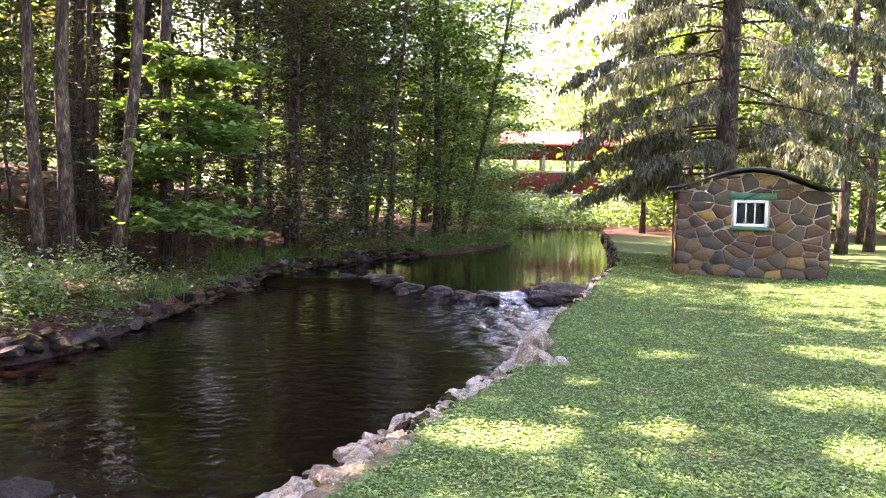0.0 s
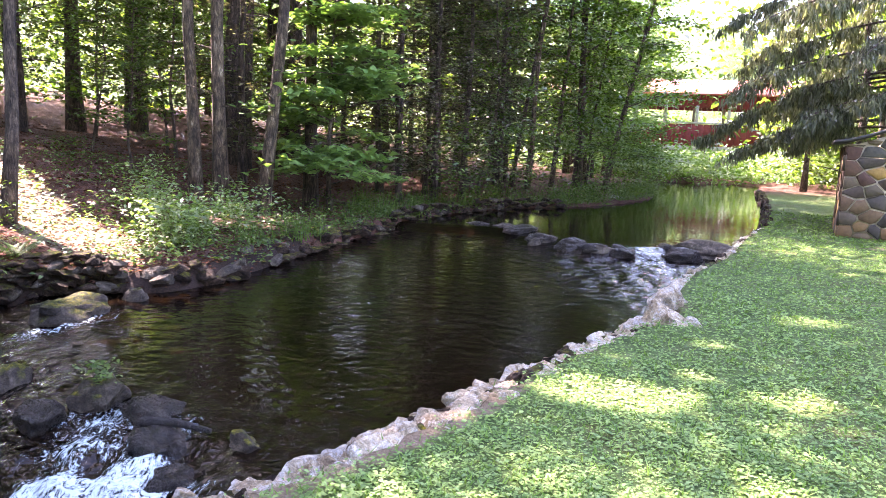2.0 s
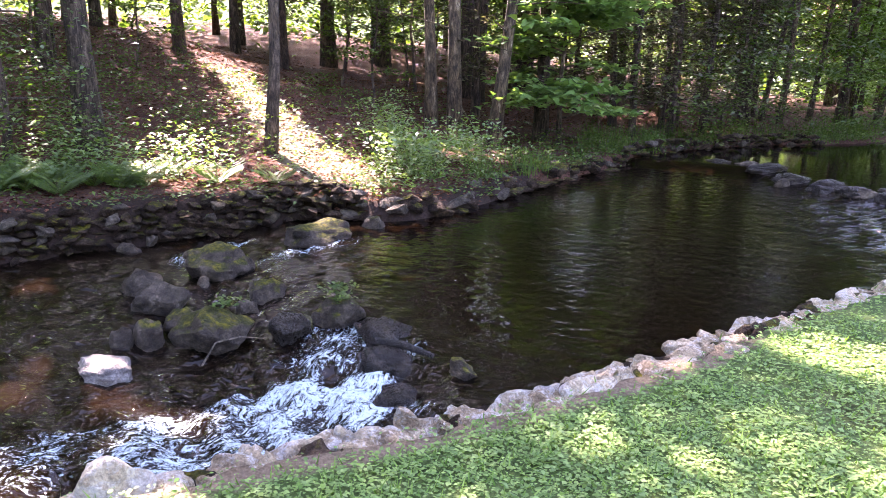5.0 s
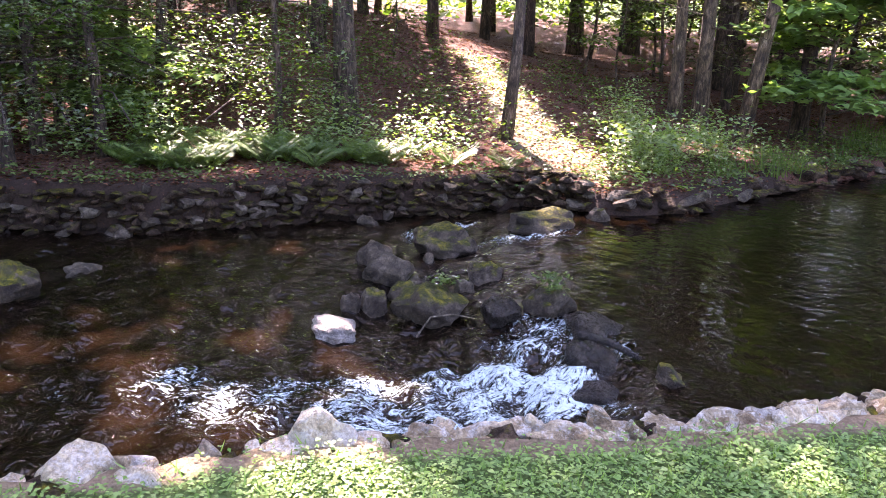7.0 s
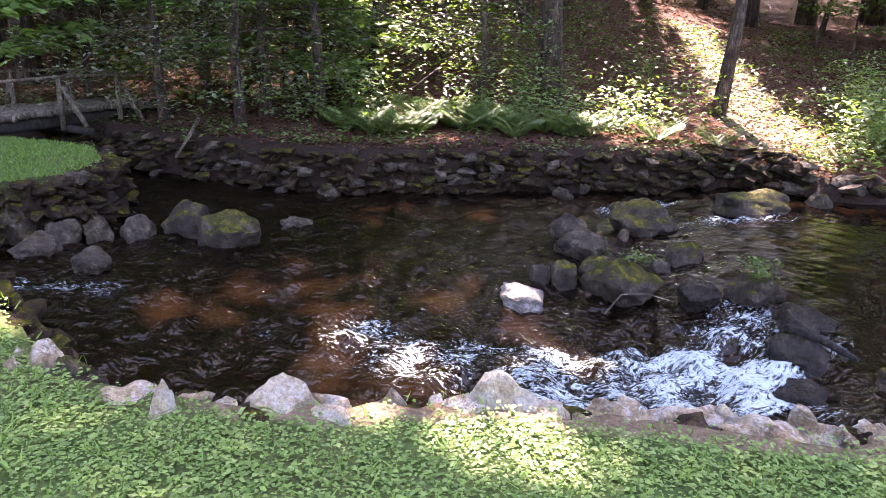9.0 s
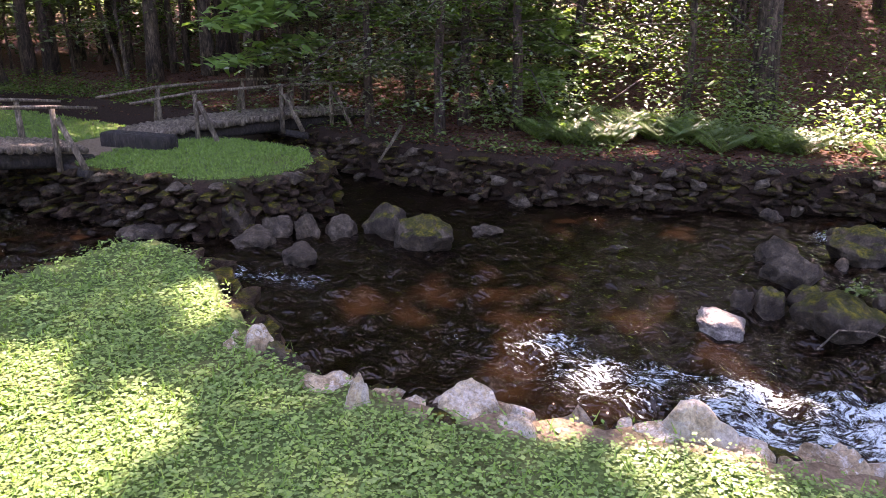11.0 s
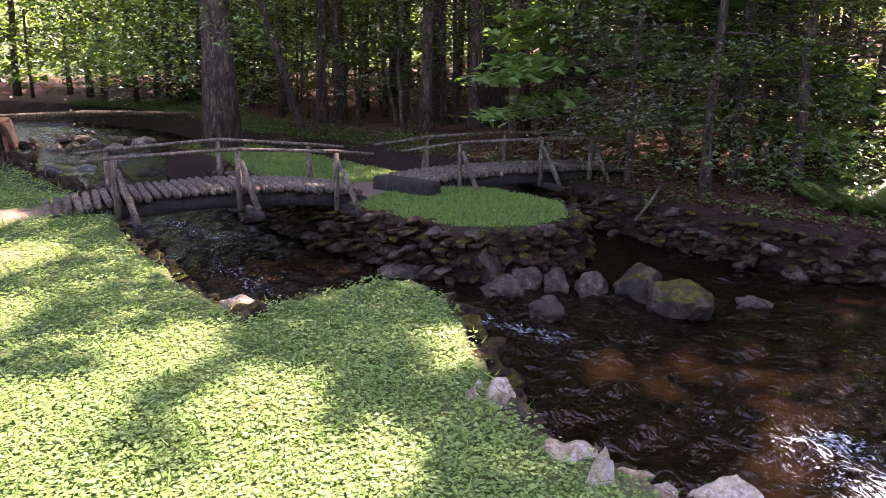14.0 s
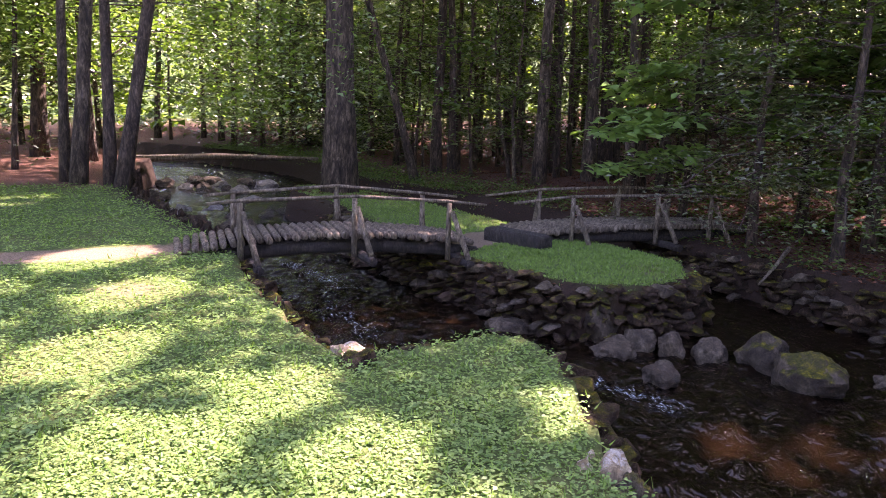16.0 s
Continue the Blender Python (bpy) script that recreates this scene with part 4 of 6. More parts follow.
def rubble(parent, width, top_of, to_world, seed, hole=None):
    """Field stones that tile a wall face, each one a piece with its own edges."""
    r = np.random.default_rng(seed)
    H = max(top_of(width * k / 8) for k in range(9))
    seeds = []
    for _ in range(900):
        p = np.array([r.uniform(0.02, width - 0.02), r.uniform(0.05, H)])
        need = r.choice([0.15, 0.2, 0.3])
        if all(math.hypot((p[0] - q[0]) * 0.72, p[1] - q[1]) > max(need, d) * 0.92 for q, d in seeds):
            seeds.append((p, need))
    pieces = []
    for k, (p, _) in enumerate(seeds):
        poly = [(0, 0.02), (width, 0.02), (width, H), (0, H)]
        for l, (q, _) in enumerate(seeds):
            if l != k and math.hypot(*(q - p)) < 1.2 and len(poly) > 2:
                n = np.array([(q[0] - p[0]) * 0.52, q[1] - p[1]])
                n = n / np.hypot(*n)
                mid = (p + q) / 2
                poly = clip(poly, tuple(n), float(n @ mid) - 0.013)
        if len(poly) > 2:
            pieces.append(poly)
    for poly in pieces:
        mid = np.mean(poly, 0)
        poly = clip(poly, (0, 1), top_of(mid[0]) - 0.05)
        if hole and poly:
            x0, z0, x1, z1 = hole
            if min(p[0] for p in poly) < x1 and max(p[0] for p in poly) > x0 and min(p[1] for p in poly) < z1 and max(p[1] for p in poly) > z0:
                gap = {"l": x0 - mid[0], "r": mid[0] - x1, "d": z0 - mid[1], "u": mid[1] - z1}
                side = max(gap, key=gap.get)
                poly = clip(poly, *{"l": ((1, 0), x0 - 0.01), "r": ((-1, 0), -x1 - 0.01), "d": ((0, 1), z0 - 0.01), "u": ((0, -1), -z1 - 0.01)}[side])
        if len(poly) < 3:
            continue
        P = np.array(poly)
        c = P.mean(0)
        proud = r.uniform(0.022, 0.05)
        P = P + r.normal(0, 0.006, P.shape)
        inner = c + (P - c) * 0.9
        n = len(P)
        v = [to_world(p[0], -0.02, p[1]) for p in P] + [to_world(p[0], proud * 0.6, p[1]) for p in P] + [to_world(p[0], proud, p[1]) for p in inner]
        f = [(i, (i + 1) % n, n + (i + 1) % n, n + i) for i in range(n)] + [(n + i, n + (i + 1) % n, 2 * n + (i + 1) % n, 2 * n + i) for i in range(n)] + [tuple(range(2 * n, 3 * n))]
        s = Soup()
        s.add(v, f)
        part("stone", s, M_hutstone, parent)


HUT_W, HUT_D = 3.2, 2.6


def hut_top(x):
    """Height of the wall under the arched roof."""
    k = x / HUT_W
    return 1.98 + 0.44 * (0.5 - 0.5 * math.cos(2 * math.pi * min(max(k, 0), 1))) ** 0.8


hut = thing("stone_hut", "small field-stone hut with an arched black roof", "hut", m=pose(6.42, 16.55, gz0(7.5, 16), 0, 0, math.degrees(math.atan2(-1.05, 3.0))))
WIN = (1.19, 1.17, 1.92, 1.78)
walls = Soup()
T = 0.3
walls.box((WIN[0], T, 1.98), pose(WIN[0] / 2, T / 2, 0.99))
walls.box((HUT_W - WIN[2], T, 1.98), pose((HUT_W + WIN[2]) / 2, T / 2, 0.99))
walls.box((WIN[2] - WIN[0], T, WIN[1]), pose((WIN[0] + WIN[2]) / 2, T / 2, WIN[1] / 2))
walls.box((WIN[2] - WIN[0], T, 1.98 - WIN[3]), pose((WIN[0] + WIN[2]) / 2, T / 2, (1.98 + WIN[3]) / 2))
for side in (0, 1):
    walls.box((T, HUT_D - 2 * T, 1.98), pose(T / 2 if side == 0 else HUT_W - T / 2, HUT_D / 2, 0.99))
walls.box((HUT_W, T, 1.98), pose(HUT_W / 2, HUT_D - T / 2, 0.99))
for y0 in (0.002, HUT_D - T - 0.002):      # gable fillings under the arch
    xs = np.linspace(0.02, HUT_W - 0.02, 17)
    v = [(x, y, z) for y in (y0, y0 + T) for x in xs for z in (1.97, hut_top(x) - 0.02)]
    n = 34
    f = []
    for i in range(16):
        a = 2 * i
        f += [(a, a + 2, a + 3, a + 1), (n + a, n + a + 1, n + a + 3, n + a + 2), (a + 1, a + 3, n + a + 3, n + a + 1)]
    walls.add(v, f)
wall_ob = part("wall", walls, M_mortar, hut, "sandy mortar wall of the hut")
rubble(wall_ob, HUT_W, hut_top, lambda x, o, z: (x, -o, z), 11, (1.16, 1.1, 1.95, 1.93))
rubble(wall_ob, HUT_D, lambda x: 1.98, lambda x, o, z: (HUT_W + o, x, z), 12)
rubble(wall_ob, HUT_D, lambda x: 1.98, lambda x, o, z: (-o, HUT_D - x, z), 13)
roof = Soup()
xs = np.linspace(-0.24, HUT_W + 0.22, 29)
prof = [(x, 1.995 + 0.46 * (0.5 - 0.5 * math.cos(2 * math.pi * (x + 0.24) / (HUT_W + 0.46))) ** 0.85) for x in xs]
v = [(x, y, z + t) for t in (0.0, 0.065) for y in (-0.17, HUT_D + 0.17) for x, z in prof]
n = 29
f = []
for i in range(n - 1):
    a, b, c, d = i, n + i, 2 * n + i, 3 * n + i
    f += [(a, b, b + 1, a + 1), (c, c + 1, d + 1, d), (a, a + 1, c + 1, c), (b, d, d + 1, b + 1)]
f += [(0, 2 * n, 3 * n, n), (n - 1, 2 * n - 1, 4 * n - 1, 3 * n - 1)]
roof.add(v, f)
part("roof", roof, M_tar, hut, "arched black tarred roof")
casing = Soup()
casing.box((0.02, 0.26, 0.6), pose(1.2, 0.17, 1.475))
casing.box((0.02, 0.26, 0.6), pose(1.91, 0.17, 1.475))
win = part("window", casing, M_white, hut, "small white-framed window with two mullions")
for nm, size, at in (("frame", (0.07, 0.1, 0.61), (1.225, 0.03, 1.475)), ("frame", (0.07, 0.1, 0.61), (1.885, 0.03, 1.475)), ("frame", (0.59, 0.1, 0.07), (1.555, 0.03, 1.745)), ("frame", (0.59, 0.1, 0.07), (1.555, 0.03, 1.205)),
                     ("mullion", (0.03, 0.05, 0.47), (1.46, 0.04, 1.475)), ("mullion", (0.03, 0.05, 0.47), (1.65, 0.04, 1.475))):
    s = Soup()
    s.box(size, pose(*at), 0.006)
    part(nm, s, M_white, win)
for x in (1.35, 1.555, 1.76):
    s = Soup()
    s.box((0.19, 0.006, 0.47), pose(x, 0.05, 1.475))
    part("pane", s, M_glass, win).visible_shadow = False
for nm, size, at in (("lintel", (1.0, 0.06, 0.14), (1.58, -0.03, 1.865)), ("sill", (0.86, 0.14, 0.06), (1.55, -0.05, 1.125))):
    s = Soup()
    s.box(size, pose(*at), 0.008)
    part(nm, s, M_green, hut, "dark green painted wooden " + nm)
s = Soup()
s.tube([(1.92, -0.14, 2.06), (1.66, -0.1, 1.93), (1.4, -0.08, 1.78)], [0.014, 0.012, 0.012], 6)
s.box((0.07, 0.1, 0.07), pose(1.93, -0.06, 2.06, 0, 0, 0), 0.01)
part("shutter_stay", s, M_tar, hut, "slanting dark iron shutter stay")
s = Soup()
s.box((0.24, 0.1, 0.09), pose(1.28, -0.04, 0.045), 0.01)
part("drain", s, M_tar, hut, "black drain opening at the foot of the wall")

# ---- the red covered bridge far upstream ----
cb = thing("covered_bridge", "red covered wooden bridge with a sheet-metal roof", "bridge", m=pose(11.5, 56.0, 0, 0, 0, -8))
X0, X1, W2 = -11.0, 13.0, 2.0
s = Soup()
for sy in (-1, 1):
    v = [(X0 - 0.6, sy * (W2 + 0.5), 5.6), (X1 + 0.6, sy * (W2 + 0.5), 5.6), (X1 + 0.6, 0, 6.75), (X0 - 0.6, 0, 6.75)]
    v += [(x, y, z + 0.1) for x, y, z in v]
    s.add(v, [(0, 1, 2, 3), (4, 7, 6, 5), (0, 4, 5, 1), (1, 5, 6, 2), (2, 6, 7, 3), (3, 7, 4, 0)])
part("roof", s, M_roof_red, cb, "sunlit red sheet-metal roof")
for sy in (-1, 1):
    for z0, z1 in ((4.75, 5.62), (2.1, 3.62)):
        s = Soup()
        s.box((0.385, 0.05, z1 - z0), None, 0.008)
        board = s.mesh("board", M_red)
        for k in range(int((X1 - X0) / 0.4)):
            ob = part("board", board, M_red, cb)
            ob.matrix_local = pose(X0 + 0.2 + 0.4 * k, sy * (W2 + 0.012 * (k % 2)), (z0 + z1) / 2)
    s = Soup()
    s.box((X1 - X0, 0.12, 0.12), pose((X0 + X1) / 2, sy * (W2 + 0.05), 3.7), 0.01)
    part("rail", s, M_beam, cb, "pale timber rail")
    s = Soup()
    s.box((X1 - X0, 0.25, 0.3), pose((X0 + X1) / 2, sy * (W2 + 0.05), 1.95), 0.02)
    part("beam", s, M_beam, cb, "pale timber bottom beam")
    for x in np.arange(X0 + 0.2, X1, 2.1):
        s = Soup()
        s.box((0.2, 0.2, 1.4), pose(x, sy * (W2 - 0.05), 4.2), 0.01)
        part("post", s, M_beam, cb)
s = Soup()
s.box((X1 - X0, 2 * W2, 0.15), pose((X0 + X1) / 2, 0, 2.15))
part("deck", s, M_beam, cb)
for x in (X0 + 0.6, X1 - 0.6):
    s = Soup()
    s.box((1.6, 5.0, 4.0), pose(x, 0, -0.2), 0.1)
    part("abutment", s, M_wall, cb, "stone abutment")


# ---- two log footbridges ----
def footbridge(label, A, B, width, z0, zm, z1, logs, posts, rail_ends):
    """A deck of split logs on two stringers, from A to B along its middle, with braced posts and pole rails."""
    A, B = np.array(A, float), np.array(B, float)
    L = np.hypot(*(B - A))
    turn = math.degrees(math.atan2(B[1] - A[1], B[0] - A[0]))
    top = thing("footbridge", label, "footbridge", "log footbridges", pose(A[0], A[1], 0, 0, 0, turn))
    r = np.random.default_rng(int(L * 100))

    def deck_z(u):
        return z0 * (1 - u) + z1 * u + (zm - (z0 + z1) / 2) * 4 * u * (1 - u)

    for i in range(logs):
        u = (i + 0.5) / logs
        rad = L / logs * 0.5 * r.uniform(0.78, 0.98)
        w = width / 2 + r.uniform(-0.03, 0.06)
        s = Soup()
        s.tube([(0, -w, 0), (0, -w / 3, 0.004), (0, w / 3, 0.004), (0, w + r.uniform(-0.03, 0.03), 0)], [rad * 0.95, rad, rad, rad * 0.93], 8)
        ob = part("deck_log", s, M_log, top)
        ob.matrix_local = pose(u * L, 0, deck_z(u) - rad + 0.005, 0, 0, r.uniform(-1.5, 1.5))
    for sy in (-1, 1):
        s = Soup()
        u = np.linspace(-0.02, 1.02, 9)
        s.tube(np.c_[u * L, np.full(9, sy * width * 0.36), [deck_z(k) - 0.18 for k in u]], 0.085, 8)
        part("stringer", s, M_log_dark, top, "dark log stringer under the deck")
        tops = []
        for u, foot in posts:
            z = deck_z(u)
            h = 0.43 + r.uniform(-0.02, 0.02)
            y = sy * (width / 2 + 0.06)
            s = Soup()
            s.tube([(u * L, y, z - 0.28), (u * L, y, z + h)], [0.036, 0.032], 8)
            part("post", s, M_log, top)
            s = Soup()
            s.tube([(u * L + foot, y + sy * 0.36, z - 0.22), (u * L + foot * 0.15, y + sy * 0.06, z + h - 0.1)], [0.036, 0.032], 8)
            part("brace", s, M_log, top)
            s = Soup()
            s.tube([(u * L + foot * 0.6, y - sy * 0.5, z - 0.27), (u * L + foot, y + sy * 0.45, z - 0.27)], 0.055, 8)
            part("cross_log", s, M_log_dark, top)
            tops.append((u * L, y - sy * 0.02, z + h + 0.02))
        pts = [(tops[0][0] - rail_ends[0], tops[0][1], tops[0][2] - rail_ends[0] * 0.1)] + tops + [(tops[-1][0] + rail_ends[1], tops[-1][1], tops[-1][2] - rail_ends[1] * 0.1)]
        s = Soup()
        s.tube(pts, [0.018] + [0.021] * len(tops) + [0.015], 8)
        part("handrail", s, M_log, top, "weathered pole handrail")
    return top


footbridge("weathered log footbridge from the lawn to the island", (-7.87, -4.72), (-9.72, -1.66), 0.95, 0.02, 0.19, 0.06, 36, ((0.2, 0.16), (0.564, 0.12), (0.894, 0.14)), (0.35, 0.5))
footbridge("weathered log footbridge from the island to the wood", (-10.72, -1.1), (-12.7, 2.15), 0.9, 0.04, 0.12, 0.06, 36, ((0.18, 0.1), (0.55, 0.1), (0.8, 0.1)), (0.9, 0.8))
s = Soup()
s.box((1.0, 0.3, 0.24), None, 0.03)
trough = part("timber_step", s, M_log_dark)
trough.matrix_world = pose(-10.05, -0.95, -0.02, 0, 0, 55)
tagged(trough, "dark squared timber step at the second footbridge", "timber")


# ---- trees ----
HX, HY = np.arange(-62, 42, 0.2), np.arange(-42, 64, 0.2)
plan = np.stack([a.ravel() for a in np.meshgrid(HX, HY)], 1)
H_Z = ground(plan).reshape(len(HY), -1)
H_WET = inside(plan, stream).reshape(len(HY), -1)
H_NEAR = seg_dist(plan, near)[0].reshape(len(HY), -1)
H_FAR = seg_dist(plan, far)[0].reshape(len(HY), -1)
H_LAWN = is_lawn(plan).reshape(len(HY), -1)


def on_plan(H, x, y):
    return H[min(max(round((y + 42) / 0.2), 0), len(HY) - 1), min(max(round((x + 62) / 0.2), 0), len(HX) - 1)]


def gz(x, y):
    return float(on_plan(H_Z, x, y))


# where the sun comes through gaps between the crowns: x, y, half widths on the ground
SUNNY = [(0.65, 4.77, 0.6, 0.3), (1.84, 4.95, 0.3, 0.2), (3.6, 5.7, 0.6, 0.4), (2.8, 7.5, 0.4, 0.2), (2.4, 3.3, 0.35, 0.2), (7.5, 13.6, 0.9, 0.3), (3.3, 4.3, 0.6, 0.4), (5.0, 7.6, 0.8, 0.45), (6.4, 10.8, 0.9, 0.35), (4.6, 19.0, 0.9, 0.8),
         (-1.9, 1.65, 0.3, 0.3), (-2.4, 1.4, 0.3, 0.25), (-4.0, -1.75, 0.5, 0.32), (-3.3, -1.05, 0.45, 0.35), (-2.65, -0.8, 0.45, 0.35), (-2.85, -0.4, 0.35, 0.26), (-4.2, -0.12, 0.4, 0.26),
         (-3.0, -2.0, 0.6, 0.45), (-5.8, -3.9, 0.7, 0.45), (-7.0, -5.2, 0.9, 0.5), (-4.2, -3.2, 0.65, 0.45), (-2.2, -1.4, 0.5, 0.4)]
GAPS = [(-3.95, 2.2, 0.65, 0.5), (-4.7, 2.2, 0.25, 0.18), (-7.1, 5.0, 0.4, 0.3), (-9.4, 5.6, 1.1, 1.3), (-2.4, 14.5, 1.6, 1.2), (-5.7, 9.5, 0.6, 0.45), (-6.6, 9.95, 0.85, 0.65), (-7.4, 10.6, 0.8, 0.6), (-8.3, 11.4, 0.65, 0.5), (-9.1, 12.05, 0.6, 0.45), (-9.9, 12.75, 0.55, 0.4), (-10.7, 13.4, 0.55, 0.4), (-11.5, 13.95, 0.5, 0.4), (-12.4, 14.65, 0.5, 0.4), (-13.6, 15.6, 0.5, 0.4), (-16.1, 8.4, 0.7, 0.4), (-10.5, -9.4, 1.0, 0.6)]
# where it reaches the understory, some 3 m up
HIGH = [(-24.0, -10.0, 3.0, 3.0), (-3.5, 24.0, 1.3, 1.3), (-21.0, -12.5, 3.0, 2.5), (-12.8, 3.0, 0.8, 0.6), (-11.0, 5.0, 0.6, 0.5), (-13.0, 1.2, 1.0, 0.8), (-14.2, 0.4, 1.7, 1.3), (-16.5, -1.4, 1.8, 1.3), (-4.6, 16.2, 2.2, 1.8), (-14.5, 6.5, 1.2, 1.0), (-7.2, 14.8, 0.9, 0.9), (-9.5, 9.8, 1.0, 1.0)]
r = np.random.default_rng(66)
GAPS += [(r.uniform(-6.3, -3.5), r.uniform(1.3, 3.9), r.uniform(0.12, 0.36), r.uniform(0.1, 0.26)) for _ in range(34)]
GAPS += [(r.uniform(-8.0, -6.3), r.uniform(3.4, 5.2), r.uniform(0.12, 0.3), r.uniform(0.1, 0.2)) for _ in range(8)]
SUNNY += [(r.uniform(0.8, 6.5), r.uniform(2.0, 9.0), r.uniform(0.1, 0.22), r.uniform(0.07, 0.14)) for _ in range(14)]
SUNNY = [q for q in SUNNY if q[0] > 6.5 or q[1] < 2 or q[0] > -0.2 + 0.25 * (q[1] - 5)]
SLOPE = np.array([to_sun.x, to_sun.y]) / to_sun.z


def in_gap(at, grow=0.0, spots=SUNNY + GAPS):
    """Whether places lie on the sun's way to one of those spots."""
    g = at[:, :2] - SLOPE * (at[:, 2:3] + 0.1)
    hit = np.zeros(len(at), bool)
    for x, y, a, b in spots:
        hit |= ((g[:, 0] - x) / (a + grow)) ** 2 + ((g[:, 1] - y) / (b + grow)) ** 2 < 1
    hit &= at[:, 2] > 2.0
    if spots is not GAPS:
        g = at[:, :2] - SLOPE * (at[:, 2:3] - 3.0)
        for x, y, a, b in HIGH:
            hit |= (((g[:, 0] - x) / a) ** 2 + ((g[:, 1] - y) / b) ** 2 < 1) & (at[:, 2] > 7.5)
    return hit


def open_sky(at):
    """A break between the crowns over the pool through which the sky shows on the water."""
    az = np.degrees(np.arctan2(-at[:, 0], at[:, 1]))
    up = np.degrees(np.arctan2(at[:, 2] + 2.0, np.hypot(at[:, 0], at[:, 1])))
    return ((np.abs(az - 20.3) < 1.0) | (np.abs(az - 22.9) < 0.45)) & (up > 15) & (up < 27) & (at[:, 2] > 4)


def trunk_soup(r, h, rad, lean=(0.0, 0.0), sides=10, sway=0.06, stubs=6, flare=1.35):
    """A tapered, slightly crooked trunk with dead stubs; returns the soup and its centre line."""
    s = Soup()
    k = np.linspace(0, 1, 12)
    z = h * k
    off = np.cumsum(r.normal(0, sway, (12, 2)), 0) * np.minimum(1, k * 4)[:, None]
    pts = np.c_[lean[0] * z + off[:, 0], lean[1] * z + off[:, 1], z - 0.15]
    rad_k = rad * (1 - 0.75 * k) * (1 + (flare - 1) * np.exp(-z / 0.35))
    s.tube(pts, rad_k, sides)
    for _ in range(stubs):
        q = r.uniform(0.1, 0.75)
        p = np.array([np.interp(q, k, pts[:, j]) for j in range(3)])
        a = r.uniform(0, 2 * np.pi)
        L = r.uniform(0.5, 2.9)
        d = np.array([np.cos(a), np.sin(a), r.uniform(-0.2, 0.35)])
        s.tube([p, p + d * L * 0.5 + (0, 0, 0.03), p + d * L + (0, 0, -0.06)], [rad * 0.13, rad * 0.09, 0.006], 5)
    return s, pts, k


def crown_leaves(r, s, pts, k, lo, hi, reach, limbs, n_leaf, size, rad, droop=0.0, up=0.6, tiers=False, boughs=None, where=None):
    """Limbs into soup s; returns leaf quads in clumps round the limbs' outer halves."""
    spots = []
    for i in range(limbs):
        q = lo + (hi - lo) * (i + r.uniform(0, 1)) / limbs
        p = np.array([np.interp(q, k, pts[:, j]) for j in range(3)])
        a = i * 2.4 + r.uniform(-0.5, 0.5)
        fall = 1 - 0.55 * max(0.0, (q - lo) / (1 - lo + 1e-6))
        L = reach * fall * r.uniform(0.7, 1.15)
        d = np.array([np.cos(a), np.sin(a), (0.55 if not tiers else 0.1) - droop + r.uniform(-0.12, 0.12)])
        e = p + d * L
        m = (p + e) / 2 + (0, 0, 0.1 * L)
        b = Soup() if boughs is not None else s
        b.tube([p, m, e], [max(0.018, rad * 0.3 * fall), max(0.012, rad * 0.17), 0.008], 5, False)
        if boughs is not None:
            boughs.append(b)
        for u in np.linspace(0.3, 1.0, 7):
            c = (1 - u) ** 2 * p + 2 * u * (1 - u) * m + u * u * e
            spots.append((c, 0.25 + 0.3 * u))
    n = n_leaf // max(len(spots), 1)
    at = []
    for c, w in spots:
        sub = c + r.normal(0, 1, (4, 3)) * (w * 0.9, w * 0.9, w * (0.25 if tiers else 0.5)) * reach / 2.6
        for b in sub:
            at.append(b + r.normal(0, 1, (max(1, n // 4), 3)) * (0.3, 0.3, 0.07 if tiers else 0.16) * (reach / 2.6))
    at = np.vstack(at)
    if where is not None:
        world_at = at + (where[0], where[1], gz(*where))
        at = at[~in_gap(world_at) & ~open_sky(world_at)]
    return leaf_quads(at, size, up, r=r)


def make_tree(seed, h, rad, bark, leaf, label, lo=0.35, hi=0.97, reach=2.6, limbs=16, n_leaf=5000, size=0.2, droop=0.0, lean=(0, 0), stubs=8, tiers=False, group="trees of the wood", sway=0.06, where=None):
    r = np.random.default_rng(seed)
    top = thing("tree", label, "tree", group)
    s, pts, k = trunk_soup(r, h, rad, lean, stubs=stubs, sway=sway)
    c = Soup()
    c.quads(crown_leaves(r, s, pts, k, lo, hi, reach, limbs, n_leaf, size, rad, droop, tiers=tiers, where=where))
    part("trunk", s, bark, top, "", True)
    part("crown", c, leaf, top)
    return top


def set_tree(top, x, y, turn=0.0, scale=1.0, wide=1.0):
    top.matrix_world = pose(x, y, gz(x, y), 0, 0, turn)
    top.scale = (scale * wide, scale * wide, scale)
    return top


DARK_L = "tall dark-barked hemlock with bare lower trunk"
PALE_L = "tall tree with pale mottled bark at the stream bank"
GREY_T = "tall grey-barked tree in the wood"
# the trunks that stand along the wooded bank
ONE = [
    # x, y, radius, lean x, lean y, bark, label
    (-7.12, 14.81, 0.125, 0.0, 0.0, M_bark_pale, PALE_L), (-6.57, 14.84, 0.145, 0.0, 0.0, M_bark_pale, PALE_L),
    (-5.6, 14.6, 0.13, 0.11, 0.04, M_bark_pale, "slender leaning tree with pale grey bark"), (-5.17, 16.56, 0.15, 0.01, 0.0, M_bark_dark, DARK_L),
    (-7.5, 21.9, 0.26, 0.0, 0.0, M_bark_dark, DARK_L), (-8.66, 20.4, 0.21, 0.0, 0.0, M_bark_dark, DARK_L),
    (-3.8, 25.7, 0.2, 0.08, 0.01, M_bark_dark, DARK_L), (-2.0, 36.2, 0.17, 0.02, 0.0, M_bark_dark, DARK_L),
]
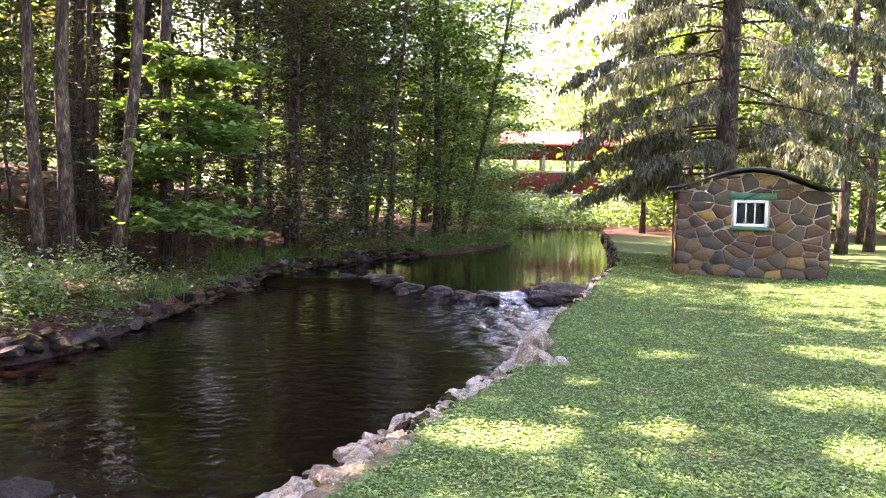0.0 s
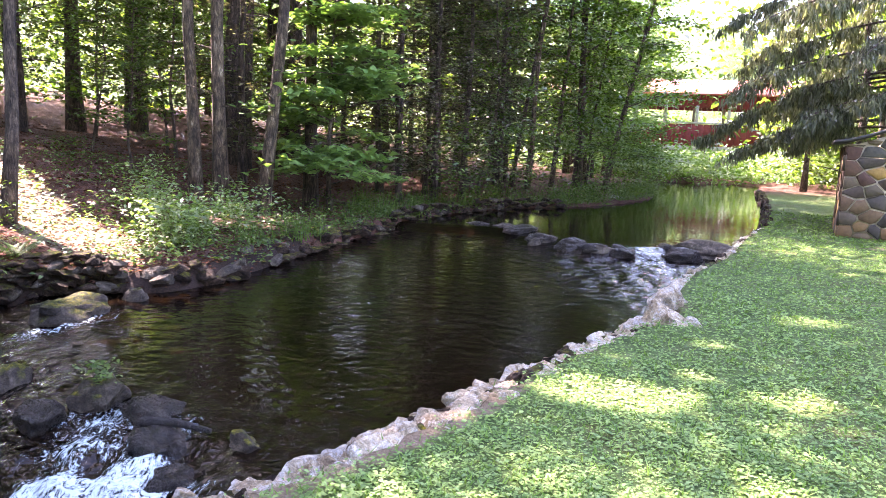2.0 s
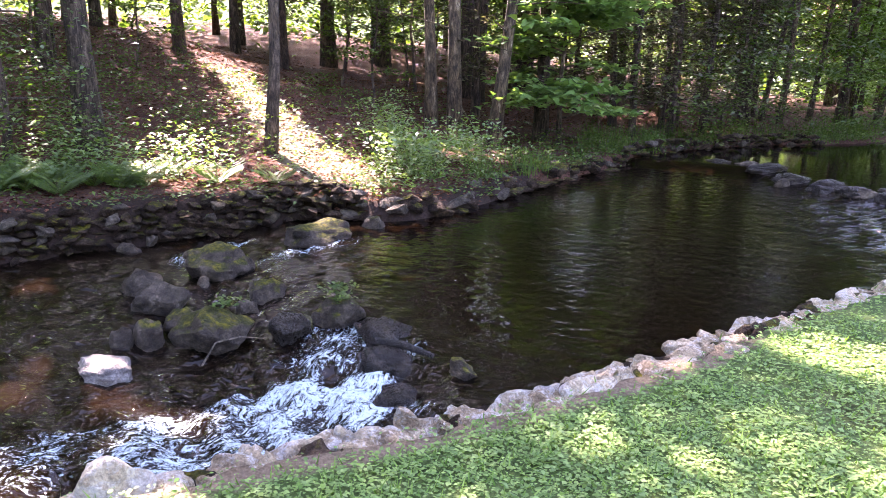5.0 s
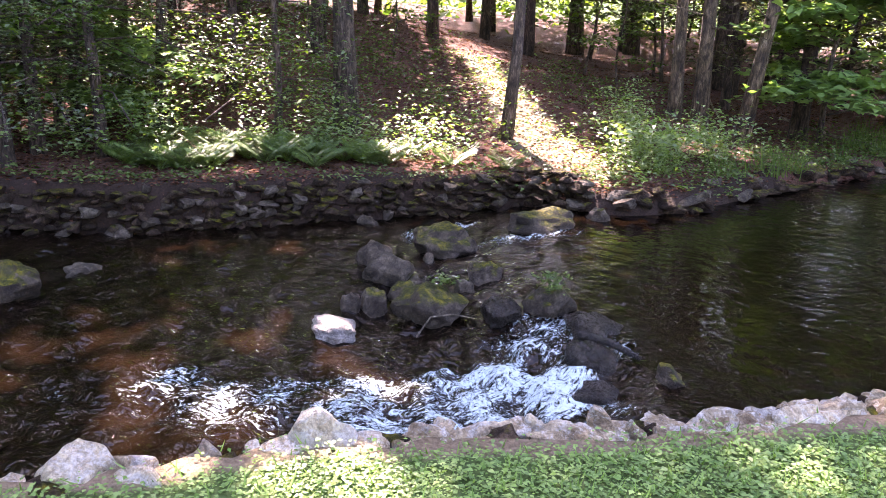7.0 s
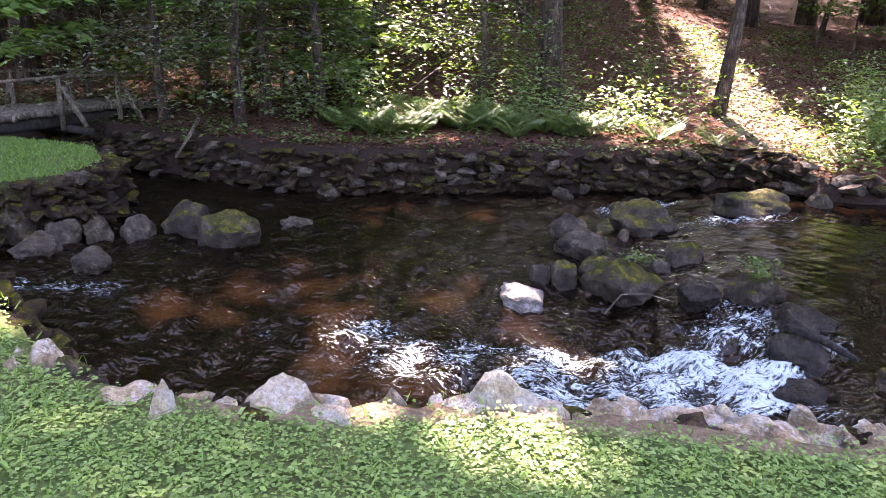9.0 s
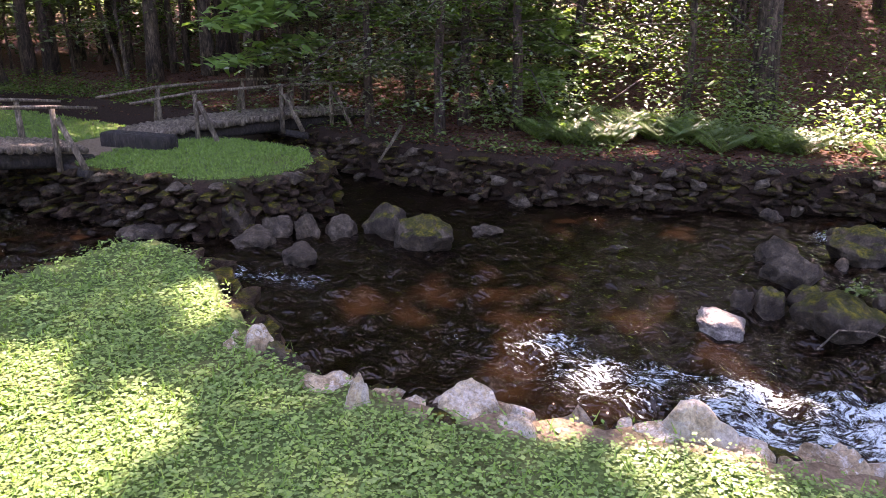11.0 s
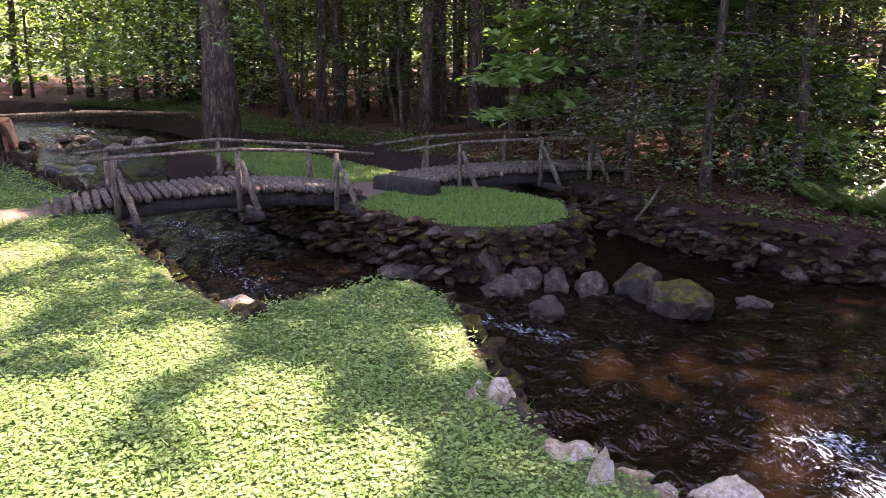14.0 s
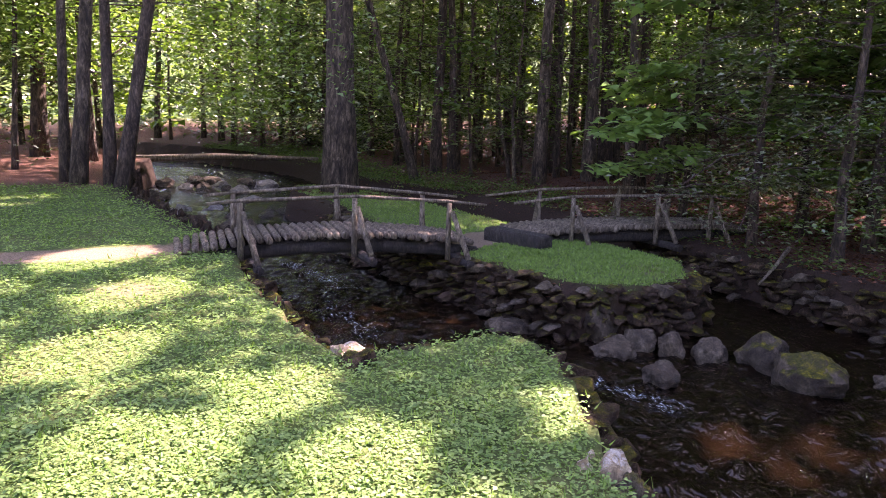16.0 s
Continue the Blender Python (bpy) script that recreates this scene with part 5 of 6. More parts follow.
TWO = [
    (-0.3, 25.5, 0.09, 0.09, 0.0, M_bark_pale, "thin pale leaning trunk at the bank"), (-0.9, 26.2, 0.08, 0.12, 0.0, M_bark_dark, DARK_L),
    (-8.2, 20.2, 0.12, 0.01, 0.0, M_bark_dark, DARK_L), (-10.14, 8.5, 0.19, -0.03, -0.03, M_bark, "stout dark tree above the stone wall"),
    (-8.24, 10.6, 0.105, 0.05, 0.04, M_bark, "slender leaning tree above the stone wall"), (-15.6, 16.2, 0.15, -0.02, -0.02, M_bark_dark, DARK_L),
    (-14.7, 11.3, 0.13, 0.0, 0.01, M_bark_dark, DARK_L), (-18.4, 11.5, 0.21, 0.02, 0.03, M_bark_dark, DARK_L),
]
THREE = [
    (-17.3, 26.2, 0.3, -0.03, -0.02, M_bark, GREY_T), (-18.2, 21.6, 0.16, -0.02, 0.0, M_bark, GREY_T),
    (-16.0, 28.4, 0.28, -0.03, 0.0, M_bark, GREY_T), (-20.8, 10.8, 0.11, 0.02, 0.0, M_bark_dark, DARK_L),
    (-16.5, 0.8, 0.125, 0.0, -0.02, M_bark, GREY_T), (-16.3, 12.6, 0.16, -0.02, 0.0, M_bark_dark, DARK_L), (-20.4, 12.9, 0.165, 0.0, 0.0, M_bark, GREY_T),
]
FOUR = [
    (-20.5, -4.3, 0.145, 0.01, -0.05, M_bark_dark, DARK_L), (-18.6, -4.4, 0.1, 0.08, -0.25, M_bark, "dark tree leaning over the stream"),
    (-18.4, -1.3, 0.15, 0.0, 0.02, M_bark, GREY_T), (-19.6, 0.3, 0.165, 0.0, -0.03, M_bark_dark, DARK_L), (-17.4, 1.0, 0.16, 0.0, -0.04, M_bark_dark, DARK_L),
    (-20.6, -3.9, 0.1, 0.01, -0.03, M_bark_dark, DARK_L),
]
FIVE = [
    (-13.8, -10.8, 0.1, -0.02, 0.02, M_bark, GREY_T), (-13.4, -10.2, 0.14, -0.05, 0.05, M_bark, GREY_T), (-13.6, -9.6, 0.115, 0.0, 0.0, M_bark_dark, DARK_L),
    (-13.3, -9.15, 0.135, -0.07, 0.1, M_bark_dark, "dark leaning conifer at the lawn's end"), (-15.6, -13.6, 0.065, -0.04, 0.04, M_bark, GREY_T),
]
seed = 300
for rows in (ONE, TWO, THREE, FOUR, FIVE):
    for x, y, rad, lx, ly, bark, label in rows:
        seed += 1
        dark = bark is M_bark_dark
        h = 15 + 12 * min(rad, 0.25) * 2 + seed % 4
        t = make_tree(seed, h, rad, bark, M_hemlock if dark else M_leaf, label, lo=0.3 if dark else 0.42, reach=2.5 if dark else 2.9,
                      limbs=20 if dark else 16, n_leaf=4200, size=0.16 if dark else 0.2, droop=0.45 if dark else 0.0, lean=(lx, ly), stubs=30 if dark else 8, tiers=dark, where=(x, y))
        set_tree(t, x, y)
# the great pine by the footbridge
pine = make_tree(401, 24, 0.33, M_bark, M_hemlock, "great rough-barked pine beside the footbridge", lo=0.45, reach=3.6, limbs=22, n_leaf=6000, size=0.2, droop=0.3, stubs=3, tiers=True, sway=0.03, group="large trees")
set_tree(pine, -15.3, -5.3)

# woods behind: a few trees repeated
KIT = [
    make_tree(501, 17, 0.16, M_bark_dark, M_hemlock, DARK_L, lo=0.1, reach=2.6, limbs=26, n_leaf=4400, size=0.2, droop=0.4, tiers=True),
    make_tree(502, 19, 0.2, M_bark, M_leaf, GREY_T, lo=0.14, reach=3.2, limbs=22, n_leaf=4800, size=0.27),
    make_tree(503, 15, 0.12, M_bark, M_leaf, GREY_T, lo=0.12, reach=2.6, limbs=20, n_leaf=4400, size=0.25),
    make_tree(504, 20, 0.22, M_bark_dark, M_leaf, "tall dark-barked tree with a high leafy crown", lo=0.25, reach=3.4, limbs=20, n_leaf=4800, size=0.29),
]
r = np.random.default_rng(55)
spots = []
SHAFT = np.array([(-7.0, 10.0), (-40.0, 38.0)])
while len(spots) < 100:
    a = radians(r.uniform(-14, 175))
    d = r.uniform(17, 46) if r.random() < 0.8 else r.uniform(40, 55)
    x, y = -math.sin(a) * d, math.cos(a) * d
    P = np.array([[x, y]])
    if on_plan(H_WET, x, y) or on_plan(H_LAWN, x, y) > 0.05 or on_plan(H_NEAR, x, y) < 1.0 and on_plan(H_FAR, x, y) > 6 or on_plan(H_FAR, x, y) < 2.2:
        continue
    if seg_dist(P, SHAFT)[0][0] < 1.7 and d < 40:
        continue
    if in_gap(np.array([(x, y, z + gz(x, y)) for z in range(3, 21)]), 0.1).any():
        continue
    if x > 2.0 and y > 20 or any((x - u) ** 2 + (y - v) ** 2 < 2.6 for u, v in spots):
        continue
    spots.append((x, y))
for i, (x, y) in enumerate(spots):
    base = KIT[i % 4]
    sc = r.uniform(0.8, 1.2)
    m = pose(x, y, gz(x, y), r.uniform(-2, 2), r.uniform(-2, 2), r.uniform(0, 360))
    if i < 4:
        base.matrix_world = m
    elif in_gap(np.array([(x, y, z) for z in range(3, 21)]), 5.0).any():
        set_tree(make_tree(530 + i, 15 + i % 5, 0.16, M_bark_dark if i % 2 else M_bark, M_leaf, GREY_T, lo=0.3, reach=3.0, limbs=18, n_leaf=3600, size=0.27, where=(x, y)), x, y)
    else:
        c = copy_thing(base, m)
        c.scale = (sc, sc, sc)

# slender dark poles that stand close together beyond the footbridges
POLE_L = "slender dark pole of a tree with dead stubs"
POLES = [make_tree(540, 15, 0.06, M_bark_dark, M_hemlock, POLE_L, lo=0.5, reach=1.4, limbs=14, n_leaf=900, size=0.16, droop=0.4, stubs=34, tiers=True),
         make_tree(541, 13, 0.045, M_bark_dark, M_leaf, POLE_L, lo=0.45, reach=1.5, limbs=12, n_leaf=900, size=0.16, stubs=22),
         make_tree(542, 17, 0.085, M_bark, M_leaf, POLE_L, lo=0.5, reach=1.8, limbs=12, n_leaf=1100, size=0.18, stubs=18)]
r = np.random.default_rng(58)
k = 0
while k < 84:
    a, d = radians(r.uniform(64, 126)), r.uniform(18.5, 40)
    x, y = -math.sin(a) * d, math.cos(a) * d
    if on_plan(H_WET, x, y) or on_plan(H_LAWN, x, y) > 0.05 or on_plan(H_FAR, x, y) < 1.5 or (on_plan(H_NEAR, x, y) < 2.5 and on_plan(H_FAR, x, y) > 4):
        continue
    m = pose(x, y, gz(x, y), r.uniform(-3, 3), r.uniform(-3, 3), r.uniform(0, 360))
    if k < 3:
        POLES[k].matrix_world = m
    else:
        sc = r.uniform(0.75, 1.25)
        copy_thing(POLES[k % 3], m).scale = (sc, sc, sc)
    k += 1

# understory: leafy saplings, clear of the stream
SAP = []
for k in range(4):
    SAP.append(make_tree(520 + k, 4.2 + k * 0.9, 0.03 + 0.006 * k, M_bark, (M_leaf, M_leaf_pale, M_leaf, M_hemlock)[k], "slender leafy sapling under the trees", lo=0.2, reach=1.2 + 0.1 * k, limbs=16, n_leaf=1900, size=0.13, stubs=0, tiers=True, group="saplings of the wood"))
r = np.random.default_rng(77)
placed = 0
while placed < 42:
    a = radians(r.uniform(-6, 130))
    d = r.uniform(17.5, 34)
    x, y = -math.sin(a) * d, math.cos(a) * d
    P = np.array([[x, y]])
    if on_plan(H_WET, x, y) or on_plan(H_LAWN, x, y) > 0.02 or on_plan(H_FAR, x, y) < 1.6 or on_plan(H_NEAR, x, y) < on_plan(H_FAR, x, y) or seg_dist(P, SHAFT)[0][0] < 1.5:
        continue
    base = SAP[placed % 4]
    m = pose(x, y, gz(x, y), r.uniform(-4, 4), r.uniform(-4, 4), r.uniform(0, 360))
    if placed < 4:
        base.matrix_world = m
    else:
        sc = r.uniform(0.7, 1.35)
        copy_thing(base, m).scale = (sc, sc, sc)
    placed += 1


# the far woods all round: uncounted foliage
def far_woods():
    r = np.random.default_rng(91)
    s = Soup()
    at = []
    for _ in range(4200):
        a = r.uniform(-180, 180)
        d = r.uniform(42, 70)
        z = r.uniform(0.3, 17) * (0.6 + 0.4 * r.random())
        gap = abs(a + 10.9) < 1.5 and z > 9.5
        bridge_gap = abs(a + 12) < 4.3 and d < 61 and 0.6 < z < 9.5
        if gap or bridge_gap:
            continue
        c = np.array([-math.sin(radians(a)) * d, math.cos(radians(a)) * d, z])
        at.append(c + r.normal(0, 1, (26, 3)) * (1.5, 1.5, 0.8))
    s.quads(leaf_quads(np.vstack(at), 0.62, 0.4, 0.7, r))
    ob = part("far_woods", s, M_far)
    tagged(ob, "sunlit green foliage of the far woods", "woods", kind="stuff")


far_woods()


def wood_foliage(name, label, material, seed, count, a0, a1, d0, d1, z0, z1, size, m):
    """Leaves of boughs and bushes through the wood."""
    r = np.random.default_rng(seed)
    s = Soup()
    at = []
    while len(at) < count:
        a = radians(r.uniform(a0, a1))
        d = math.sqrt(r.uniform(d0 * d0, d1 * d1))
        c = np.array([-math.sin(a) * d, math.cos(a) * d, 0])
        x, y, P = c[0], c[1], c[None, :2]
        if on_plan(H_FAR, x, y) < (3 if z0 < 6 else 0.5) or on_plan(H_NEAR, x, y) < on_plan(H_FAR, x, y) and (on_plan(H_LAWN, x, y) > 0.01 or on_plan(H_NEAR, x, y) < 2) or seg_dist(P, SHAFT)[0][0] < 1.6 and d < 36:
            continue
        c[2] = gz(x, y) + r.uniform(z0, z1)
        at.append(c + r.normal(0, 1, (m, 3)) * (0.9, 0.9, 0.3))
    at = np.vstack(at)
    s.quads(leaf_quads(at[~in_gap(at) & ~open_sky(at)], size, 0.7, 0.62, r))
    tagged(part(name, s, material), label, "foliage", kind="stuff")


wood_foliage("wood_foliage", "sunlit green leaves of low boughs in the wood", M_far, 93, 1500, -8, 75, 24, 46, 1.2, 11, 0.22, 40)
# shade of the wood is in this leaf colour, here and on the bushes
wood_foliage("shaded_foliage", "low bough leaves in the wood, shade put into their colour", M_shade, 94, 1500, 20, 140, 22, 50, 1.6, 10, 0.2, 36)
wood_foliage("stream_foliage", "dark leaves of the woods beyond the footbridges", M_leaf, 96, 900, 84, 119, 22, 40, 3.0, 10, 0.17, 36)
wood_foliage("hemlock_thicket", "black-green hemlock boughs beyond the footbridges", M_hemlock, 89, 900, 100, 117, 26, 36, 2.2, 13, 0.18, 36)
wood_foliage("understory_leaves", "pale green leaves of young trees over the far bank", M_maple, 88, 430, 78, 112, 13.5, 22, 1.8, 8, 0.12, 40)
wood_foliage("bough_leaves", "pale leaf sprays of young trees beside the hemlocks", M_maple, 84, 170, 80, 93, 12, 16.5, 2.3, 5.5, 0.11, 40)
wood_foliage("bank_leaves", "green leaves of young trees on the wooded bank", M_maple, 87, 130, 22, 42, 17, 28, 2.5, 8, 0.14, 40)
wood_foliage("stream_bushes", "low bushes beyond the footbridges, shade put into their colour", M_shade, 99, 220, 84, 130, 20, 42, 0.05, 0.9, 0.13, 40)
wood_foliage("bend_bushes", "bushes where the stream bends away, shade put into their colour", M_shade, 86, 330, 106, 122, 27, 36, 0.0, 2.4, 0.15, 40)
wood_foliage("lawn_end_leaves", "sunlit yellow-green leaves at the lawn's end", M_maple, 85, 640, 108, 134, 18, 29, 2.6, 7.2, 0.15, 40)
wood_foliage("meadow_foliage", "bright sunlit leaves behind the lawn", M_far, 97, 1000, -52, -15, 31, 50, 0.5, 12, 0.3, 36)
# the next two lie mostly above the view, added to block light
wood_foliage("near_canopy", "boughs added above the view to dapple stream and lawn", M_leaf, 98, 430, 22, 118, 10.5, 19, 8, 15, 0.26, 44)
wood_foliage("roof_of_leaves", "leaf canopy added above the view to darken the wood", M_leaf, 90, 620, 14, 60, 14, 34, 10.5, 16, 0.4, 34)
def shade_boughs(x, y, a, b, count, seed):
    """Leaves of unseen boughs, added on the sun's way to shade a stretch of the stream."""
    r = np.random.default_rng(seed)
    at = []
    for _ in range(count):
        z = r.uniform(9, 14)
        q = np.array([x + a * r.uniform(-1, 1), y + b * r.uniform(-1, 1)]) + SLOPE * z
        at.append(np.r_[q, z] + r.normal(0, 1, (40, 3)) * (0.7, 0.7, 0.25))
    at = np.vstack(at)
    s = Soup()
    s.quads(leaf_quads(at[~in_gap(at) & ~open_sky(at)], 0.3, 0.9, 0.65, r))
    tagged(part("stream_shade_leaves", s, M_leaf), "leafy boughs added high over the stream to shade it", "foliage", kind="stuff")


# set above the view to shade the rapids, the pool and the island
shade_boughs(-2.3, 3.9, 1.1, 0.9, 60, 910)
shade_boughs(-1.2, 8.5, 2.6, 2.8, 130, 911)
shade_boughs(-12.5, -3.2, 2.6, 2.0, 90, 913)
# further canopy added to cut the light that reaches the wood
wood_foliage("canopy", "high leafy canopy of the wood", M_leaf, 95, 950, 0, 57, 11, 44, 9.5, 17, 0.36, 30)
wood_foliage("thin_canopy", "thinner leafy canopy over the hemlocks", M_leaf, 92, 760, 57, 130, 11, 44, 9.5, 17, 0.36, 30)


def hemlock(seed, x, y, h, label="young dark hemlock with low drooping sprays", n=2600, reach=1.5, lo=0.13, size=0.085, needles=None):
    r = np.random.default_rng(seed)
    top = thing("hemlock", label, "tree", "young hemlocks of the far bank")
    s, pts, k = trunk_soup(r, h, 0.02 + 0.009 * h, stubs=0, sway=0.03)
    boughs = []
    c = Soup()
    c.quads(crown_leaves(r, s, pts, k, lo, 0.97, reach, 30, n, size, 0.05, 0.28, up=1.2, tiers=True, boughs=boughs, where=(x, y)))
    part("trunk", s, M_bark_dark, top, "", True)
    part("crown", c, needles or (M_spray if seed % 3 else M_leaf), top)
    for b in boughs:
        part("branch", b, M_bark_dark, top)
    return set_tree(top, x, y)


for k, (x, y, h) in enumerate([(-10.45, 3.15, 6.5), (-11.5, 2.3, 5.5), (-11.0, 3.7, 8.0), (-10.3, 4.3, 7.0), (-11.9, 4.6, 9.0), (-12.4, 3.2, 7.5), (-11.2, 5.6, 8.5), (-12.8, 5.8, 9.0), (-13.2, 2.6, 6.0), (-9.9, 6.9, 5.0), (-12.4, 7.6, 8.0), (-14.2, 4.6, 9.0), (-15.0, 6.4, 9.0)]):
    hemlock(600 + k, x, y, h, n=6800 if k < 6 else 4200, reach=1.8)
for k, (x, y, h) in enumerate([(-3.4, 22.6, 7.5), (-4.6, 24.6, 9.0), (-2.4, 24.6, 7.0), (-6.2, 23.0, 8.0), (-1.2, 28.5, 9.0), (-4.8, 28.0, 10.0)]):
    hemlock(640 + k * 3 + 1, x, y, h, "dark hemlock with sweeping low boughs", 4200, 2.4)

THICKET = [(-3.7, 19.8, 8.0), (-2.9, 20.9, 9.0), (-2.2, 22.2, 9.0), (-1.2, 24.6, 9.0), (-4.6, 21.5, 10.0), (-7.2, 17.5, 9.0)]
for k, (x, y, h) in enumerate(THICKET):
    hemlock(720 + k, x, y, h, "old hemlock with brown shaded boughs", 5200, 2.3, 0.12, 0.14, M_dead)
for k, (x, y, h) in enumerate([(-24.0, -6.4, 10), (-27.0, -8.2, 11), (-29.2, -10.8, 11), (-31.0, -13.0, 12), (-31.4, -16.0, 11), (-33.5, -14.6, 12), (-24.6, -21.2, 11), (-22.0, -4.0, 9), (-26.0, -3.0, 10), (-29.6, -12.4, 6), (-21.8, -18.0, 9)]):
    hemlock(680 + 3 * k + 2, x, y, h, "black-green hemlock over the lower stream", 5200, 3.0, size=0.17, needles=M_hemlock)


def maple(seed, x, y, h, label):
    """A young broad-leaved tree with leaves in level layers."""
    r = np.random.default_rng(seed)
    top = thing("maple", label, "tree", "large trees")
    s, pts, k = trunk_soup(r, h, 0.012 * h, (0.02, 0.01), stubs=0, sway=0.04)
    at = []
    for i in range(46):
        q = r.uniform(0.12, 0.95)
        p = np.array([np.interp(q, k, pts[:, j]) for j in range(3)])
        a = r.uniform(0, 2 * np.pi)
        L = r.uniform(1.1, 2.1) * (1.15 - 0.6 * q)
        e = p + np.array([math.cos(a) * L, math.sin(a) * L, r.uniform(-0.15, 0.2)])
        b = Soup()
        b.tube([p, (p + e) / 2 + (0, 0, 0.12), e], [0.022, 0.015, 0.006], 5, False)
        part("branch", b, M_bark, top)
        for u in (0.45, 0.62, 0.78, 0.92, 1.05):
            c = p + (e - p) * u + (0, 0, 0.12 * (1 - abs(2 * u - 1)))
            at.append(c + r.normal(0, 1, (26, 3)) * (0.27, 0.27, 0.05))
    at = np.vstack(at)
    n = len(at)
    # five-cornered leaves, hanging a little
    c = Soup()
    ang = np.array([0, 55, 105, 180, 255, 305]) * np.pi / 180
    rad = np.array([0.12, 0.066, 0.1, 0.036, 0.1, 0.066])
    th = r.uniform(0, 2 * np.pi, n)
    sc = r.uniform(0.75, 1.3, n)
    tilt = r.normal(0, 0.3, (n, 2))
    w = ang[None] + th[:, None]
    X, Y = np.cos(w) * rad * sc[:, None], np.sin(w) * rad * sc[:, None]
    Z = X * tilt[:, :1] + Y * tilt[:, 1:] - 0.25 * np.hypot(X, Y)
    v = np.stack([X, Y, Z], 2) + at[:, None]
    c.add(v.reshape(-1, 3), np.arange(6 * n).reshape(-1, 6).tolist())
    part("trunk", s, M_bark, top, "", True)
    part("crown", c, M_maple, top, "green maple leaves")
    set_tree(top, x, y)


maple(660, -4.67, 16.4, 5.0, "young maple with bright green layered leaves")
maple(661, -13.2, 1.5, 6.0, "young maple leaning out of the hemlocks")
maple(662, -12.2, 4.4, 5.5, "young maple among the hemlocks")


def spruce(x, y, h, rad, seed, label, lo=3.6, count=104, reach=6.0, low=()):
    """A big spruce: long bare boughs that sag outwards, hung with curtains of needles towards their ends."""
    r = np.random.default_rng(seed)
    top = thing("spruce", label, "tree", "large trees")
    s, pts, k = trunk_soup(r, h, rad, stubs=30, sway=0.02, sides=14, flare=1.2)
    needles = []
    rows = [(z, a, 1.0) for z, a in low] + [(lo + (h - lo - 1) * (i / count) ** 0.95, i * 2.39996, 0.0) for i in range(count)]
    for z, a, side_bough in rows:
        p = np.array([np.interp(z / h, k, pts[:, 0]), np.interp(z / h, k, pts[:, 1]), z])
        a = a + r.uniform(-0.25, 0.25)
        L = reach * (1 - 0.7 * z / h) * r.uniform(0.7, 1.2) * (0.62 if side_bough else 1.0)
        d = np.array([math.cos(a), math.sin(a), 0])
        u = np.linspace(0, 1, 9)
        sag = r.uniform(0.22, 0.46) * (0.5 if side_bough else 1.0)
        line = p + u[:, None] * d * L + np.c_[np.zeros((9, 2)), -sag * L * u ** 1.3 + 0.05 * L * np.sin(u * 3)]
        bough = Soup()
        bough.tube(line, np.linspace(0.042, 0.007, 9), 5, False)
        side = np.array([-d[1], d[0], 0])
        for _ in range(int(8 * L) + 6):
            q = r.uniform(0.22, 1.0) ** 0.7
            b = np.array([np.interp(q, u, line[:, j]) for j in range(3)])
            e = b + side * r.choice([-1, 1]) * r.uniform(0.15, 0.75) * (1.2 - 0.6 * q) + d * r.uniform(0.05, 0.45) + (0, 0, -r.uniform(0.05, 0.4))
            bough.tube([b, e], [0.009, 0.003], 3, False)
            for w in np.linspace(0.15, 1.0, 6):
                c = b + (e - b) * w
                m = 7
                dn = np.stack([r.normal(0, 0.06, m), r.normal(0, 0.06, m), -r.uniform(0.06, 0.3, m)], 1)
                across = np.stack([r.normal(0, 1, m), r.normal(0, 1, m), r.normal(0, 0.3, m)], 1)
                across /= np.linalg.norm(across, axis=1)[:, None] / r.uniform(0.014, 0.034, m)[:, None]
                o = c + r.normal(0, 0.05, (m, 3))
                needles.append(np.stack([o, o + 0.5 * dn + across, o + dn, o + 0.5 * dn - across], 1))
        part("branch", bough, M_bark, top)
    c = Soup()
    c.quads(np.vstack(needles))
    part("trunk", s, M_bark, top, "", True)
    part("crown", c, M_spruce, top, "grey-green hanging needle sprays")
    return set_tree(top, x, y)


LOW = [(2.5 + 0.17 * i, 2.3 + 0.36 * (i % 6)) for i in range(9)]
spruce(9.2, 20.3, 21, 0.34, 700, "great spruce with drooping grey-green boughs behind the hut", low=LOW)
spruce(15.5, 24.6, 17, 0.2, 701, "old spruce at the lawn's edge", 3.4, 44, 4.4)
for k, (x, y, h, rad) in enumerate([(9.6, 23.8, 7.5, 0.16), (17.2, 25.6, 18, 0.17), (20.5, 31, 17, 0.2), (12.8, 30, 16, 0.14), (24, 33, 17, 0.22), (16, 36, 16, 0.18), (22, 40, 17, 0.2), (27, 27, 16, 0.2), (18.5, 34, 13, 0.12), (13, 38, 15, 0.14)]):
    pale = k in (1, 3)
    t = make_tree(720 + k, h, rad, M_bark_pale if pale else M_bark, M_far, "pale-barked tree at the edge of the lawn" if pale else "leafy sunlit tree behind the lawn", lo=0.12 if k else 0.85, reach=2.8 if k else 0.4, limbs=22, n_leaf=5000 if k else 60, size=0.24, stubs=3)
    set_tree(t, x, y)
# trees that close the lawn behind the camera
for k, (x, y) in enumerate([(14, 6), (17, -4), (10, -14), (0, -20), (-8, -18), (19, 14), (4, -27), (24, 3), (15, -22), (-15, -17), (-19, -14), (-12.5, -15.5)]):
    c = copy_thing(KIT[1 + k % 3], pose(x, y, gz(x, y), 0, 0, 40 * k))

